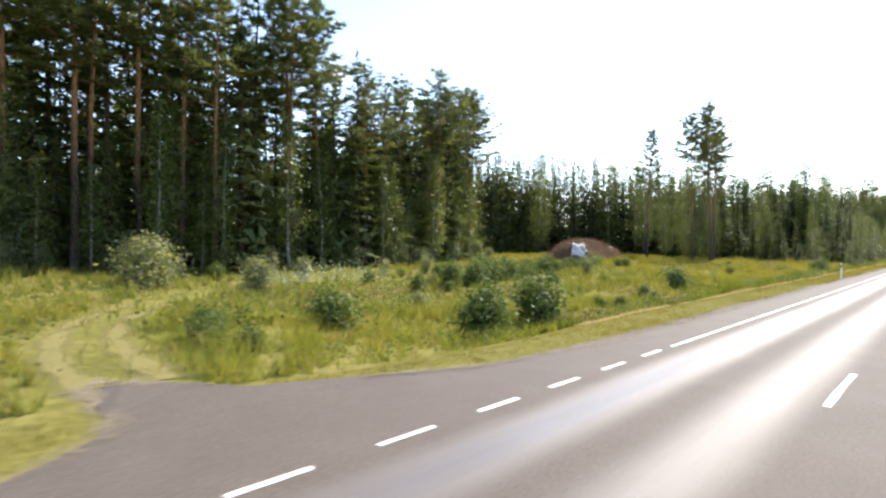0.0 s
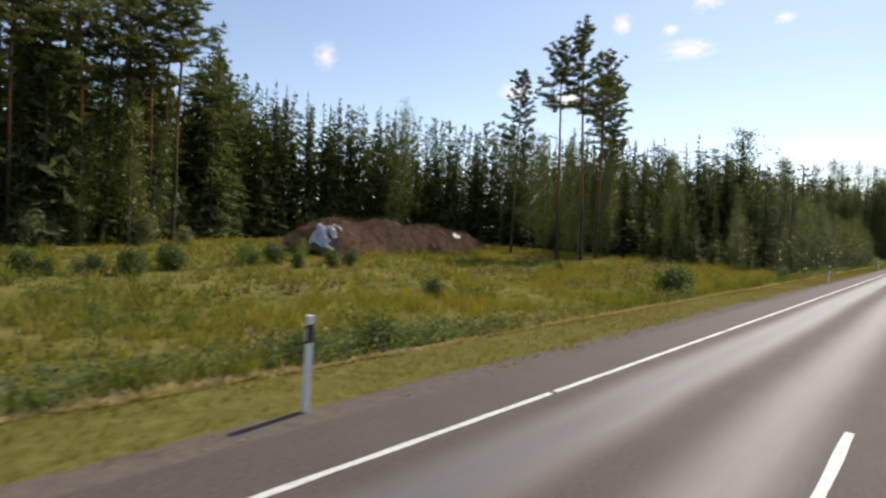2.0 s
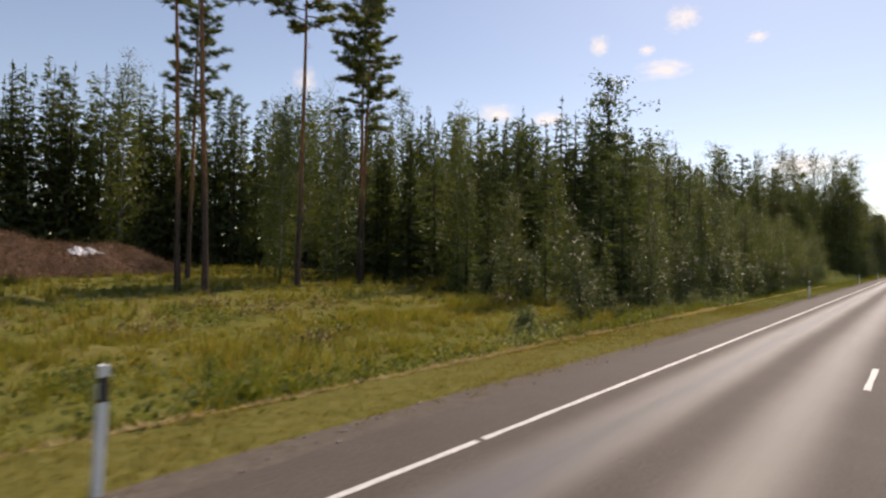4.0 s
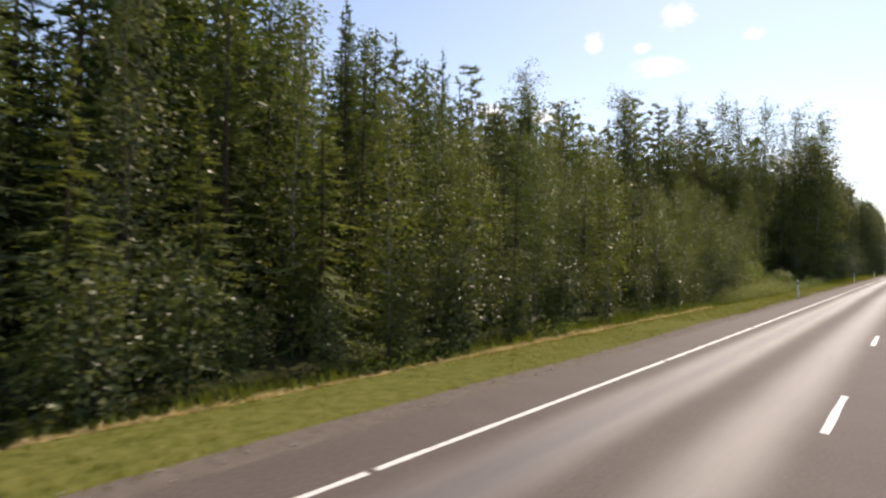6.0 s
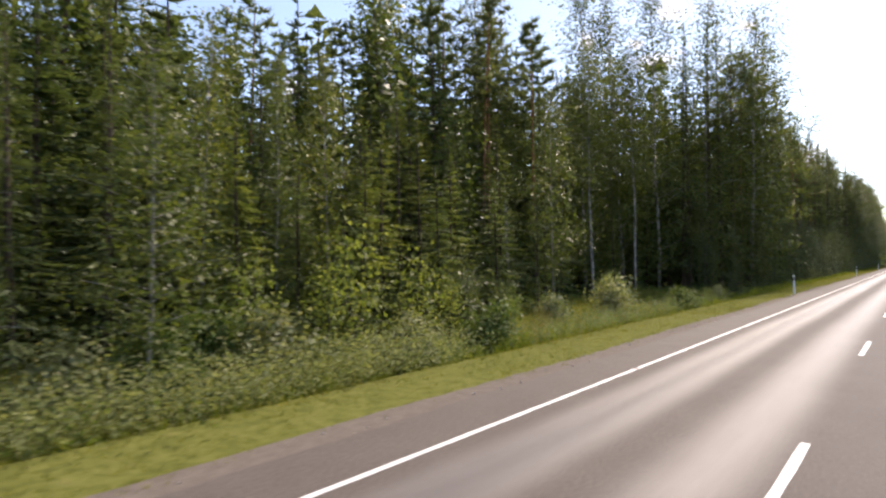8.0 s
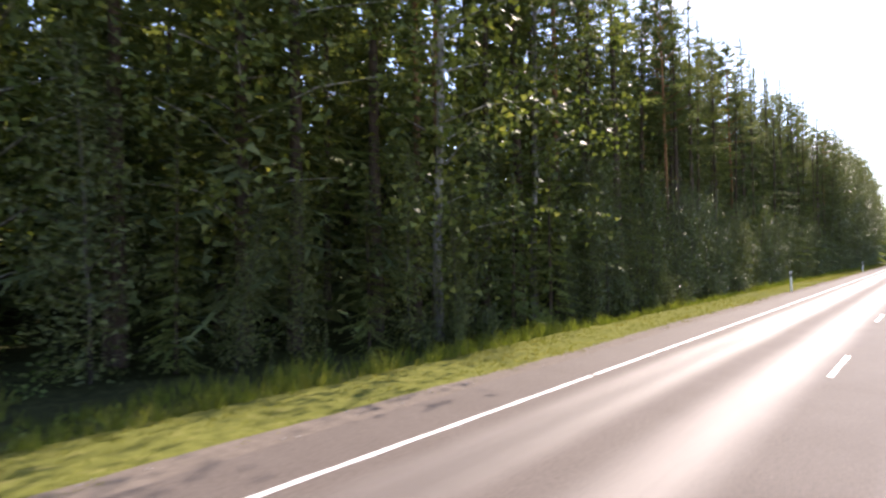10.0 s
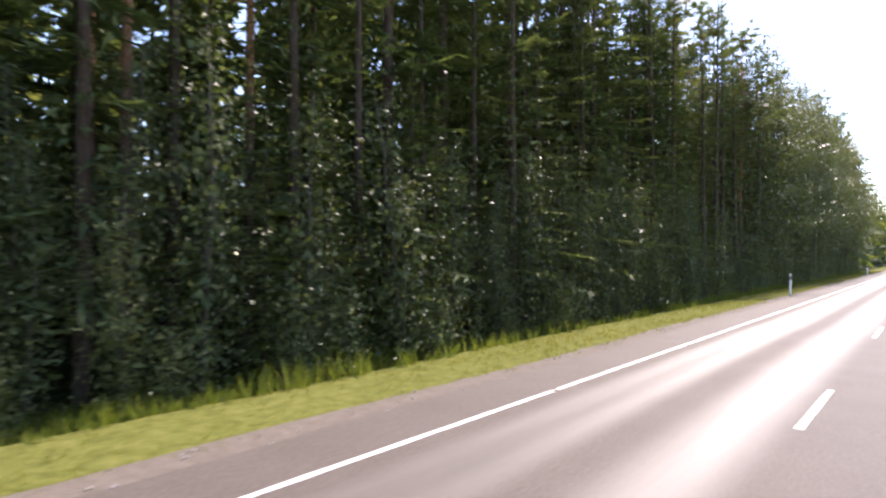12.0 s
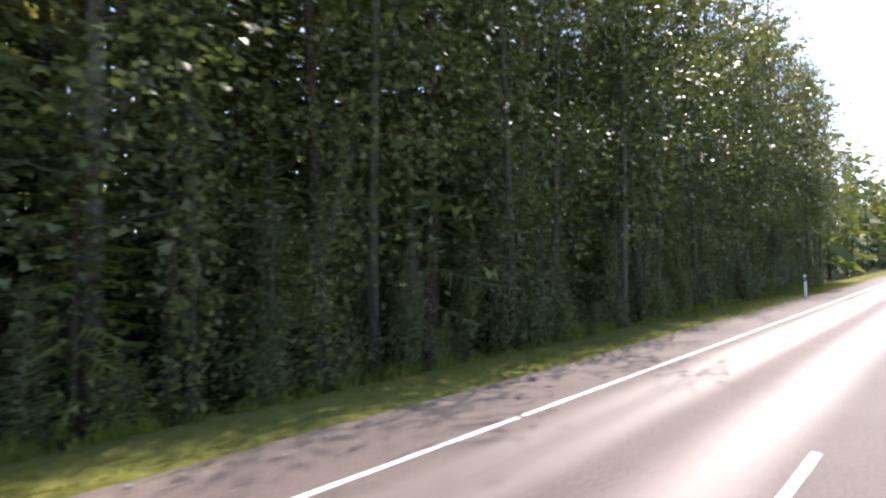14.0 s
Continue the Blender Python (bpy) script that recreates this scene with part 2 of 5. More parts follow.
def worn_material(name, a, b, scale):
    """Bare earth whose rim breaks up into the grass; the wear value is stored on the sheet."""
    m = plain_material(name, a, b, scale, 0.95, 0.4, 0.03)
    nt = m.node_tree
    wear = nt.nodes.new("ShaderNodeAttribute")
    wear.attribute_name = "wear"
    vec, x, y, z = coords(nt)
    ragged = calc(nt, "MULTIPLY_ADD", noise_node(nt, 6.0, 4.0, 0.7, vec), 0.5, calc(nt, "MULTIPLY", noise_node(nt, 1.3, 3.0, 0.6, vec), 0.5))
    edge = calc(nt, "ADD", wear.outputs["Fac"], calc(nt, "SUBTRACT", ragged, 1.0))
    nt.links.new(calc(nt, "MULTIPLY", step_between(nt, edge, -0.22, 0.34), 0.88), nt.nodes["Principled BSDF"].inputs["Alpha"])
    return m


M_DIRT = worn_material("track_dirt", (0.160, 0.146, 0.052), (0.212, 0.180, 0.072), 3.0)
M_SAND = worn_material("edge_sand", (0.14, 0.12, 0.08), (0.27, 0.23, 0.15), 5.0)
M_STONE = plain_material("loose_stone", (0.18, 0.165, 0.15), (0.42, 0.39, 0.36), 7.0, 0.85, 0.3, 0.01)
M_POST_WHITE = plain_material("post_white", (0.66, 0.66, 0.64), (0.80, 0.80, 0.78), 6.0, 0.45, 0.0)
M_POST_BLACK = plain_material("post_black", (0.012, 0.012, 0.013), (0.03, 0.03, 0.03), 8.0, 0.5, 0.0)
M_REFLECTOR = plain_material("reflector_grey", (0.45, 0.45, 0.46), (0.6, 0.6, 0.6), 30.0, 0.2, 0.0)
M_TARP = plain_material("white_sheet", (0.36, 0.40, 0.47), (0.60, 0.62, 0.68), 1.2, 0.5, 0.5, 0.1)
M_MOUND = plain_material("brushwood_core", (0.078, 0.046, 0.033), (0.155, 0.092, 0.064), 3.0, 0.95, 0.9, 0.15)


def ground_material():
    m, nt, bsdf, out = nodes_of("ground_soil")
    vec, x, y, z = coords(nt)
    n1 = noise_node(nt, 0.22, 5.0, 0.6, vec)
    n2 = noise_node(nt, 3.5, 5.0, 0.65, vec)
    field = ramp(nt, n1, [(0.3, (0.09, 0.10, 0.028)), (0.5, (0.14, 0.14, 0.04)), (0.7, (0.19, 0.17, 0.065))])
    field = mix_color(nt, 1.0, field, ramp(nt, n2, [(0.3, (0.6, 0.6, 0.55)), (0.7, (1.25, 1.2, 1.1))]), "MULTIPLY")
    verge = mix_color(nt, step_between(nt, y, 120.0, 165.0), ramp(nt, n2, [(0.3, (0.095, 0.09, 0.024)), (0.55, (0.14, 0.128, 0.036)), (0.8, (0.19, 0.162, 0.06))]), ramp(nt, n2, [(0.3, (0.074, 0.080, 0.02)), (0.55, (0.112, 0.116, 0.03)), (0.8, (0.16, 0.145, 0.052))]))
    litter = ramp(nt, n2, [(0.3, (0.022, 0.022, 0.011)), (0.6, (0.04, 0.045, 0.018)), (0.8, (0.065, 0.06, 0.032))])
    xw = calc(nt, "MULTIPLY_ADD", n2, 0.8, x)
    on_verge = calc(nt, "MULTIPLY", step_between(nt, xw, -9.7, -9.0), calc(nt, "SUBTRACT", 1.0, step_between(nt, xw, 8.4, 9.4)))
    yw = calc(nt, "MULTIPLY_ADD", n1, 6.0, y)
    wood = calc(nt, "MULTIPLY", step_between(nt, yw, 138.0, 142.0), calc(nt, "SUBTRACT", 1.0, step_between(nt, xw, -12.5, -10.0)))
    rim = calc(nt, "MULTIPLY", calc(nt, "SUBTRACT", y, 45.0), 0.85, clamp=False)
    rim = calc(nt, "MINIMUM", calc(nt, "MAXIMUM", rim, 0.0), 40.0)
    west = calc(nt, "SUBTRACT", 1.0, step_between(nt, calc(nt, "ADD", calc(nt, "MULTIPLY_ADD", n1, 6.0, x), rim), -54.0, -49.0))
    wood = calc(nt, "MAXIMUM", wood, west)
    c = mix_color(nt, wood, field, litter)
    c = mix_color(nt, on_verge, c, verge)
    nt.links.new(c, bsdf.inputs["Base Color"])
    bsdf.inputs["Roughness"].default_value = 1.0
    bsdf.inputs["Specular IOR Level"].default_value = 0.03
    bump(nt, bsdf, n2, 0.7, 0.08)
    return m


M_GROUND = ground_material()


# ---- building helpers ----
def mesh_of(name, verts, quads=None, tris=None, mats=(), slots=None, smooth=False):
    """A mesh from arrays of corners and of four- and three-sided faces."""
    verts = np.asarray(verts, dtype=np.float32).reshape(-1, 3)
    q = np.zeros((0, 4), int) if quads is None or len(quads) == 0 else np.asarray(quads).reshape(-1, 4)
    t = np.zeros((0, 3), int) if tris is None or len(tris) == 0 else np.asarray(tris).reshape(-1, 3)
    me = bpy.data.meshes.new(name)
    me.vertices.add(len(verts))
    me.vertices.foreach_set("co", verts.ravel())
    loops = np.concatenate([q.ravel(), t.ravel()]).astype(np.int32)
    me.loops.add(len(loops))
    me.loops.foreach_set("vertex_index", loops)
    starts = np.concatenate([np.arange(len(q)) * 4, len(q) * 4 + np.arange(len(t)) * 3]).astype(np.int32)
    me.polygons.add(len(starts))
    me.polygons.foreach_set("loop_start", starts)
    for m in mats:
        me.materials.append(m)
    if slots is not None:
        me.polygons.foreach_set("material_index", np.asarray(slots, dtype=np.int32))
    me.polygons.foreach_set("use_smooth", np.full(len(starts), smooth))
    me.update(calc_edges=True)
    me.validate()
    return me


def place(name, me, parent=None, label=""):
    ob = new(name, me)
    if parent is not None:
        ob.parent = parent
    if label:
        ob["label"] = label
    return ob


class Soup:
    """Gathers quads and triangles for one mesh."""

    def __init__(self, plain=False):
        self.v, self.q, self.t, self.n = [], [], [], 0
        self.plain = plain

    def add(self, verts, quads=None, tris=None):
        verts = np.asarray(verts, float).reshape(-1, 3)
        if quads is not None and len(quads):
            self.q.append(np.asarray(quads, int).reshape(-1, 4) + self.n)
        if tris is not None and len(tris):
            self.t.append(np.asarray(tris, int).reshape(-1, 3) + self.n)
        self.v.append(verts)
        self.n += len(verts)

    def tube(self, pts, radii, sides=6, cap=False):
        pts = np.asarray(pts, float)
        k = len(pts)
        d = np.gradient(pts, axis=0)
        d /= np.linalg.norm(d, axis=1)[:, None] + 1e-9
        ref = np.array([1.0, 0.0, 0.0]) if abs(d[0, 0]) < 0.8 else np.array([0.0, 1.0, 0.0])
        a = np.cross(d, ref)
        a /= np.linalg.norm(a, axis=1)[:, None] + 1e-9
        b = np.cross(d, a)
        th = np.arange(sides) * 2 * np.pi / sides
        ring = a[:, None, :] * np.cos(th)[None, :, None] + b[:, None, :] * np.sin(th)[None, :, None]
        verts = pts[:, None, :] + ring * np.asarray(radii, float)[:, None, None]
        i = np.arange(k - 1)[:, None] * sides
        j = np.arange(sides)[None, :]
        j2 = (j + 1) % sides
        quads = np.stack([i + j, i + j2, i + sides + j2, i + sides + j], -1).reshape(-1, 4)
        self.add(verts.reshape(-1, 3), quads)
        if cap:
            self.add(verts[-1], None, [[0, m, m + 1] for m in range(1, sides - 1)])

    def kites(self, base, tip, side, width):
        """Leaf blades: four corners each, from base to tip, widest past the middle and a little folded."""
        base, tip, side = (np.asarray(a, float).reshape(-1, 3) for a in (base, tip, side))
        w = np.asarray(width, float).reshape(-1, 1)
        if self.plain:
            return self.spikes(base, tip, side, w * 1.15)
        mid = base * 0.45 + tip * 0.55
        v = np.stack([base, mid + side * w, tip, mid - side * w], 1).reshape(-1, 3)
        self.add(v, np.arange(len(base) * 4).reshape(-1, 4))

    def spikes(self, base, tip, side, width):
        base, tip, side = (np.asarray(a, float).reshape(-1, 3) for a in (base, tip, side))
        w = np.asarray(width, float).reshape(-1, 1)
        v = np.stack([base + side * w, base - side * w, tip], 1).reshape(-1, 3)
        self.add(v, None, np.arange(len(base) * 3).reshape(-1, 3))

    def mesh(self, name, mats, smooth=False):
        v = np.concatenate(self.v) if self.v else np.zeros((0, 3))
        return mesh_of(name, v, np.concatenate(self.q) if self.q else None, np.concatenate(self.t) if self.t else None, mats, None, smooth)


def unit(a):
    return a / (np.linalg.norm(a, axis=-1, keepdims=True) + 1e-9)


def ground_z(x, y):
    """Height of the ground beside the road."""
    x, y = np.asarray(x, float), np.asarray(y, float)
    s = np.abs(x)
    wood = np.clip((y - 120) / 25, 0, 1)
    z = np.interp(s, [0, 6.3, 6.7, 8.4, 9.5, 10.0, 10.7, 12.0, 15.0, 40.0, 60.0, 400.0, 3000.0], [-0.06, -0.06, -0.02, -0.09, -0.18, -0.25, -0.38, -0.2, 0.0, 0.35, 0.6, 2.0, 4.0])
    mouth = np.interp(s, [0, 6.3, 6.7, 8.4, 9.6, 10.6, 12.0, 15.0], [-0.06, -0.06, -0.02, -0.10, -0.32, -0.38, -0.2, 0.0])
    z = np.where((s < 15) & (x < 0), mouth + (z - mouth) * np.clip((y - 14) / 8, 0, 1), z)
    # the field lies below the road; the side way crosses on a low bank, the forest floor lies a little higher
    low = np.interp(s, [0, 9.2, 9.9, 10.8, 12, 14, 17, 20, 30, 40, 55, 70], [0, 0, -0.06, -0.48, -0.8, -0.98, -0.95, -0.8, -0.66, -0.5, -0.38, 0.0])
    keep = np.clip((y - 7.0) / 9.0, 0, 1)
    keep = keep * keep * (3 - 2 * keep) * (1 - 0.45 * wood)
    z = z + low * keep * (x < 0)
    side_way = np.exp(-((y - 2.2) / 4.5) ** 2) * (x < 0)
    z = z + side_way * np.interp(s, [6.7, 8.4, 10.6, 13, 16], [0.0, 0.07, 0.34, 0.16, 0.0])
    rough = np.clip((s - 9.2) / 3.0, 0, 1) * (1 - 0.8 * side_way)
    z = z + rough * (0.09 * np.sin(0.71 * x + 1.3 * np.sin(0.31 * y)) * np.cos(0.53 * y + 0.9) + 0.06 * np.sin(1.9 * x + 0.4) * np.sin(1.6 * y + 1.1 * np.sin(0.7 * x)))
    return z


# ---- ground, road and markings ----
def build_ground():
    xs = np.concatenate([[-3000, -1500, -700, -400, -250, -170, -130, -110], np.arange(-96, -30, 3.0), np.arange(-30, -6.9, 0.7), [-6.7, -6.3, 0.0, 6.3, 6.7, 8.4, 9.6, 10.6, 12, 15, 25, 60, 150, 400, 1200, 3000]])
    ys = np.concatenate([[-3000, -1200, -400, -150, -80, -50, -30], np.arange(-20, -6, 1.6), np.arange(-6, 22, 0.7), np.arange(22, 440, 1.6), [450, 480, 520, 600, 750, 1000, 1600, 3000]])
    gx, gy = np.meshgrid(xs, ys, indexing="ij")
    v = np.stack([gx, gy, ground_z(gx, gy)], -1).reshape(-1, 3)
    n = len(ys)
    i, j = np.meshgrid(np.arange(len(xs) - 1), np.arange(n - 1), indexing="ij")
    a = (i * n + j).ravel()
    quads = np.stack([a, a + n, a + n + 1, a + 1], 1)
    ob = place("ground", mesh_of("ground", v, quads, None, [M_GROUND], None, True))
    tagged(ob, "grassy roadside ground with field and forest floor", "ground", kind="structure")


def ribbon(name, mat, left, right, z, thick=0.0):
    """A strip between two lines of points, z metres up (a number or a function of x and y)."""
    left, right = np.asarray(left, float), np.asarray(right, float)
    k = len(left)
    zz = z if callable(z) else (lambda x, y: np.full(np.shape(x), z))
    v = np.concatenate([np.column_stack([left, zz(left[:, 0], left[:, 1])]), np.column_stack([right, zz(right[:, 0], right[:, 1])])])
    i = np.arange(k - 1)
    quads = np.stack([i, i + k, i + k + 1, i + 1], 1)
    if thick:
        low = v.copy()
        low[:, 2] -= thick
        v = np.concatenate([v, low])
        m = 2 * k
        quads = np.concatenate([quads, np.stack([i + 1, i + 1 + m, i + m, i], 1), np.stack([i + k, i + k + m, i + k + 1 + m, i + k + 1], 1), [[0, m, m + k, k], [k - 1, 2 * k - 1, m + 2 * k - 1, m + k - 1]]])
    return place(name, mesh_of(name, v, quads, None, [mat]))


def worn_sheet(name, mat, line, normals, across, wear, lift):
    """A sheet draped on the ground along a line, with a wear value at each corner."""
    p = line[:, None, :] + normals[:, None, :] * across[None, :, None]
    z = np.maximum(ground_z(p[..., 0], p[..., 1]), np.where(p[..., 0] > -8.0, -0.01, -9.0)) + lift
    k, m = p.shape[:2]
    i, j = np.meshgrid(np.arange(k - 1), np.arange(m - 1), indexing="ij")
    a = (i * m + j).ravel()
    me = mesh_of(name, np.concatenate([p, z[..., None]], -1).reshape(-1, 3), np.stack([a, a + m, a + m + 1, a + 1], 1), None, [mat], None, True)
    w = me.attributes.new("wear", "FLOAT", "POINT")
    w.data.foreach_set("value", np.clip(wear, 0, 1).astype(np.float32).ravel())
    return place(name, me)


EDGE_X, CENTRE_X = -5.01, -1.18


def build_road():
    ys = np.concatenate([[-3000, -400, -100], np.arange(-40, 440, 0.5), [460, 520, 700, 1200, 3000]])
    wob = lambda s: 0.035 * np.sin(0.37 * ys + s) + 0.025 * np.sin(1.3 * ys + 2 * s) + 0.02 * np.sin(6.1 * ys + s)
    left = -6.32 + wob(0.3)
    ob = ribbon("road", M_ASPHALT, np.column_stack([left, ys]), np.column_stack([np.full(len(ys), 4.3), ys]), 0.0, 0.09)
    tagged(ob, "grey asphalt road with two polished wheel tracks", "road", kind="structure")
    g = ribbon("gravel_shoulder", M_GRAVEL, np.column_stack([left - 0.60 + 1.6 * wob(1.7), ys]), np.column_stack([left + 0.02, ys]), lambda x, y: np.full(np.shape(x), -0.010), 0.05)
    tagged(g, "narrow grey-brown gravel shoulder beside the asphalt", "shoulder", kind="structure")
    # mouth of the side way, with a ragged far end
    far = [(-5.8, 16.0), (-6.7, 11.5), (-7.2, 8.9), (-8.2, 6.9), (-9.2, 4.9), (-10.3, 4.3), (-11.0, 3.4), (-11.3, 2.9)]
    near = [(-5.8, -1.0), (-6.6, 0.2), (-7.0, 0.9), (-7.4, 1.5), (-7.9, 2.1), (-8.9, 2.5), (-10.0, 2.6), (-11.0, 2.5)]
    a = ribbon("side_road_apron", M_APRON, near, far, lambda x, y: np.where(x > -7.0, -0.004, np.maximum(-0.004 - 0.02 * (-7.0 - x), ground_z(x, y) + 0.015)), 0.05)
    tagged(a, "worn asphalt mouth of a side track", "road", kind="structure")
    # two sandy ruts that swing away from the mouth
    mid = np.array([(-10.8, 3.4), (-13.1, 3.4), (-16.1, 3.9), (-19.0, 4.9), (-22.2, 6.7), (-24.7, 8.6), (-28.0, 11.0), (-33.0, 14.2)])
    tt = np.linspace(0, 1, 60)
    px = np.interp(tt, np.linspace(0, 1, 8), mid[:, 0])
    py = np.interp(tt, np.linspace(0, 1, 8), mid[:, 1])
    for _ in range(4):
        px[1:-1] = (px[:-2] + px[1:-1] + px[2:]) / 3
        py[1:-1] = (py[:-2] + py[1:-1] + py[2:]) / 3
    d = unit(np.column_stack([np.gradient(px), np.gradient(py)]))
    nrm = np.column_stack([-d[:, 1], d[:, 0]])
    c = np.column_stack([px, py])
    cross = np.linspace(-2.2, 2.2, 23)
    rut = 0.95 * np.exp(-((np.abs(cross) - 0.68) / 0.42) ** 2)
    for sg, nm in ((-1, "a"), (1, "b")):
        keep = cross * sg >= -0.01
        k = np.arange(60)
        wear = rut[keep][None, :] * np.interp(tt, [0, 0.15, 0.6, 1.0], [1.0, 0.95, 0.8, 0.35])[:, None] + 0.10 * np.sin(k * 0.7 + sg)[:, None]
        wear = np.where(np.abs(cross[keep])[None, :] > 1.9, 0.0, np.maximum(wear, 0.42 * np.interp(tt, [0, 0.4, 0.8], [1, 0.8, 0])[:, None]))
        r = worn_sheet("dirt_track_rut", M_DIRT, c, nrm, cross[keep], wear, 0.028)
        tagged(r, "pale sandy wheel rut worn into the grass", "track", kind="structure")
    # sand washed along the rims of the mouth
    for line, push in ((far, 0.25), (near, -0.2)):
        q = np.array(line)
        f = np.linspace(0, len(q) - 1, 50)
        pts = np.column_stack([np.interp(f, range(len(q)), q[:, 0]), np.interp(f, range(len(q)), q[:, 1])])
        dd = unit(np.column_stack([np.gradient(pts[:, 0]), np.gradient(pts[:, 1])]))
        nn = np.column_stack([-dd[:, 1], dd[:, 0]])
        across = np.linspace(-0.8, 0.8, 9)
        wear = np.exp(-(across / 0.4) ** 2)[None, :] * np.interp(f, [0, 1.5, 5, 7], [0.3, 0.5, 0.6, 0.7])[:, None]
        e = worn_sheet("sand_edge", M_SAND, pts + nn * push * 0.3, nn, across, wear, 0.035)
        tagged(e, "pale sand washed along the side road edge", "sand", kind="structure")


def paint(name, x, y0, y1, width, label):
    n = max(2, int((y1 - y0) / 0.5))
    ys = np.linspace(y0, y1, n)
    j = lambda s: 0.006 * np.sin(ys * 7.3 + s) + 0.004 * np.sin(ys * 19.0 + s)
    ob = ribbon(name, M_PAINT, np.column_stack([x - width / 2 + j(0), ys]), np.column_stack([x + width / 2 + j(2), ys]), 0.005)
    return tagged(ob, label, "road marking", kind="structure")


def build_markings():
    for k in range(-3, 6):
        y0 = 2.51 + (k - 0) * 2.0
        paint("edge_line_dash", EDGE_X, y0, y0 + 1.02, 0.11, "short white edge line dash across the side road")
    y = 14.25
    cut = 19.8
    while y < 420:
        paint("edge_line", EDGE_X, y, cut - 0.07, 0.105, "continuous white edge line on the asphalt")
        y, cut = cut + 0.07, cut + 10.02
    paint("edge_line", EDGE_X, y, 1500, 0.105, "continuous white edge line on the asphalt")
    for k in range(-26, 30):
        y0 = 308.8 + k * 11.93
        paint("centre_line_dash", CENTRE_X, y0, y0 + 3.1, 0.12, "white centre line dash on the asphalt")


build_ground()
build_road()
build_markings()


# ---- trees ----
def bend_line(h, lean, n=9, wob=0.12):
    z = np.linspace(0, h, n)
    a = RNG.uniform(0, 6.28)
    k = RNG.normal(0, wob, (n, 2)).cumsum(0) * 0.5
    k[0] = 0
    return np.column_stack([lean * np.cos(a) * (z / h) ** 1.5 * h + k[:, 0], lean * np.sin(a) * (z / h) ** 1.5 * h + k[:, 1], z])


def along(line, z):
    return np.array([np.interp(z, line[:, 2], line[:, 0]), np.interp(z, line[:, 2], line[:, 1]), z])


def inner_fill(s, line, z0, z1, radius, n, size, slim=0.34, reach=0.62):
    """Shaded foliage close round the stem, which closes the crown."""
    z = RNG.uniform(z0, z1, n)
    a = RNG.uniform(0, 6.283, n)
    r = np.array([radius(q) for q in z]) * np.sqrt(RNG.random(n)) * reach
    p = np.column_stack([np.interp(z, line[:, 2], line[:, 0]) + np.cos(a) * r, np.interp(z, line[:, 2], line[:, 1]) + np.sin(a) * r, z])
    d = unit(RNG.normal(0, 1, (n, 3)) + [0, 0, -0.3])
    L = size * RNG.uniform(0.6, 1.3, (n, 1)) * (0.3 + 0.7 * np.array([radius(q) for q in z]) / max(radius(z0), radius(0.5 * z0 + 0.5 * z1)))[:, None]
    L = np.minimum(L, 0.5 * np.array([[radius(q)] for q in z]))
    face = np.column_stack([np.cos(a), np.sin(a), np.full(n, 0.4)]) + RNG.normal(0, 0.45, (n, 3))
    s.kites(p - d * L * 0.5, p + d * L * 0.5, unit(np.cross(face, d)), slim * L)


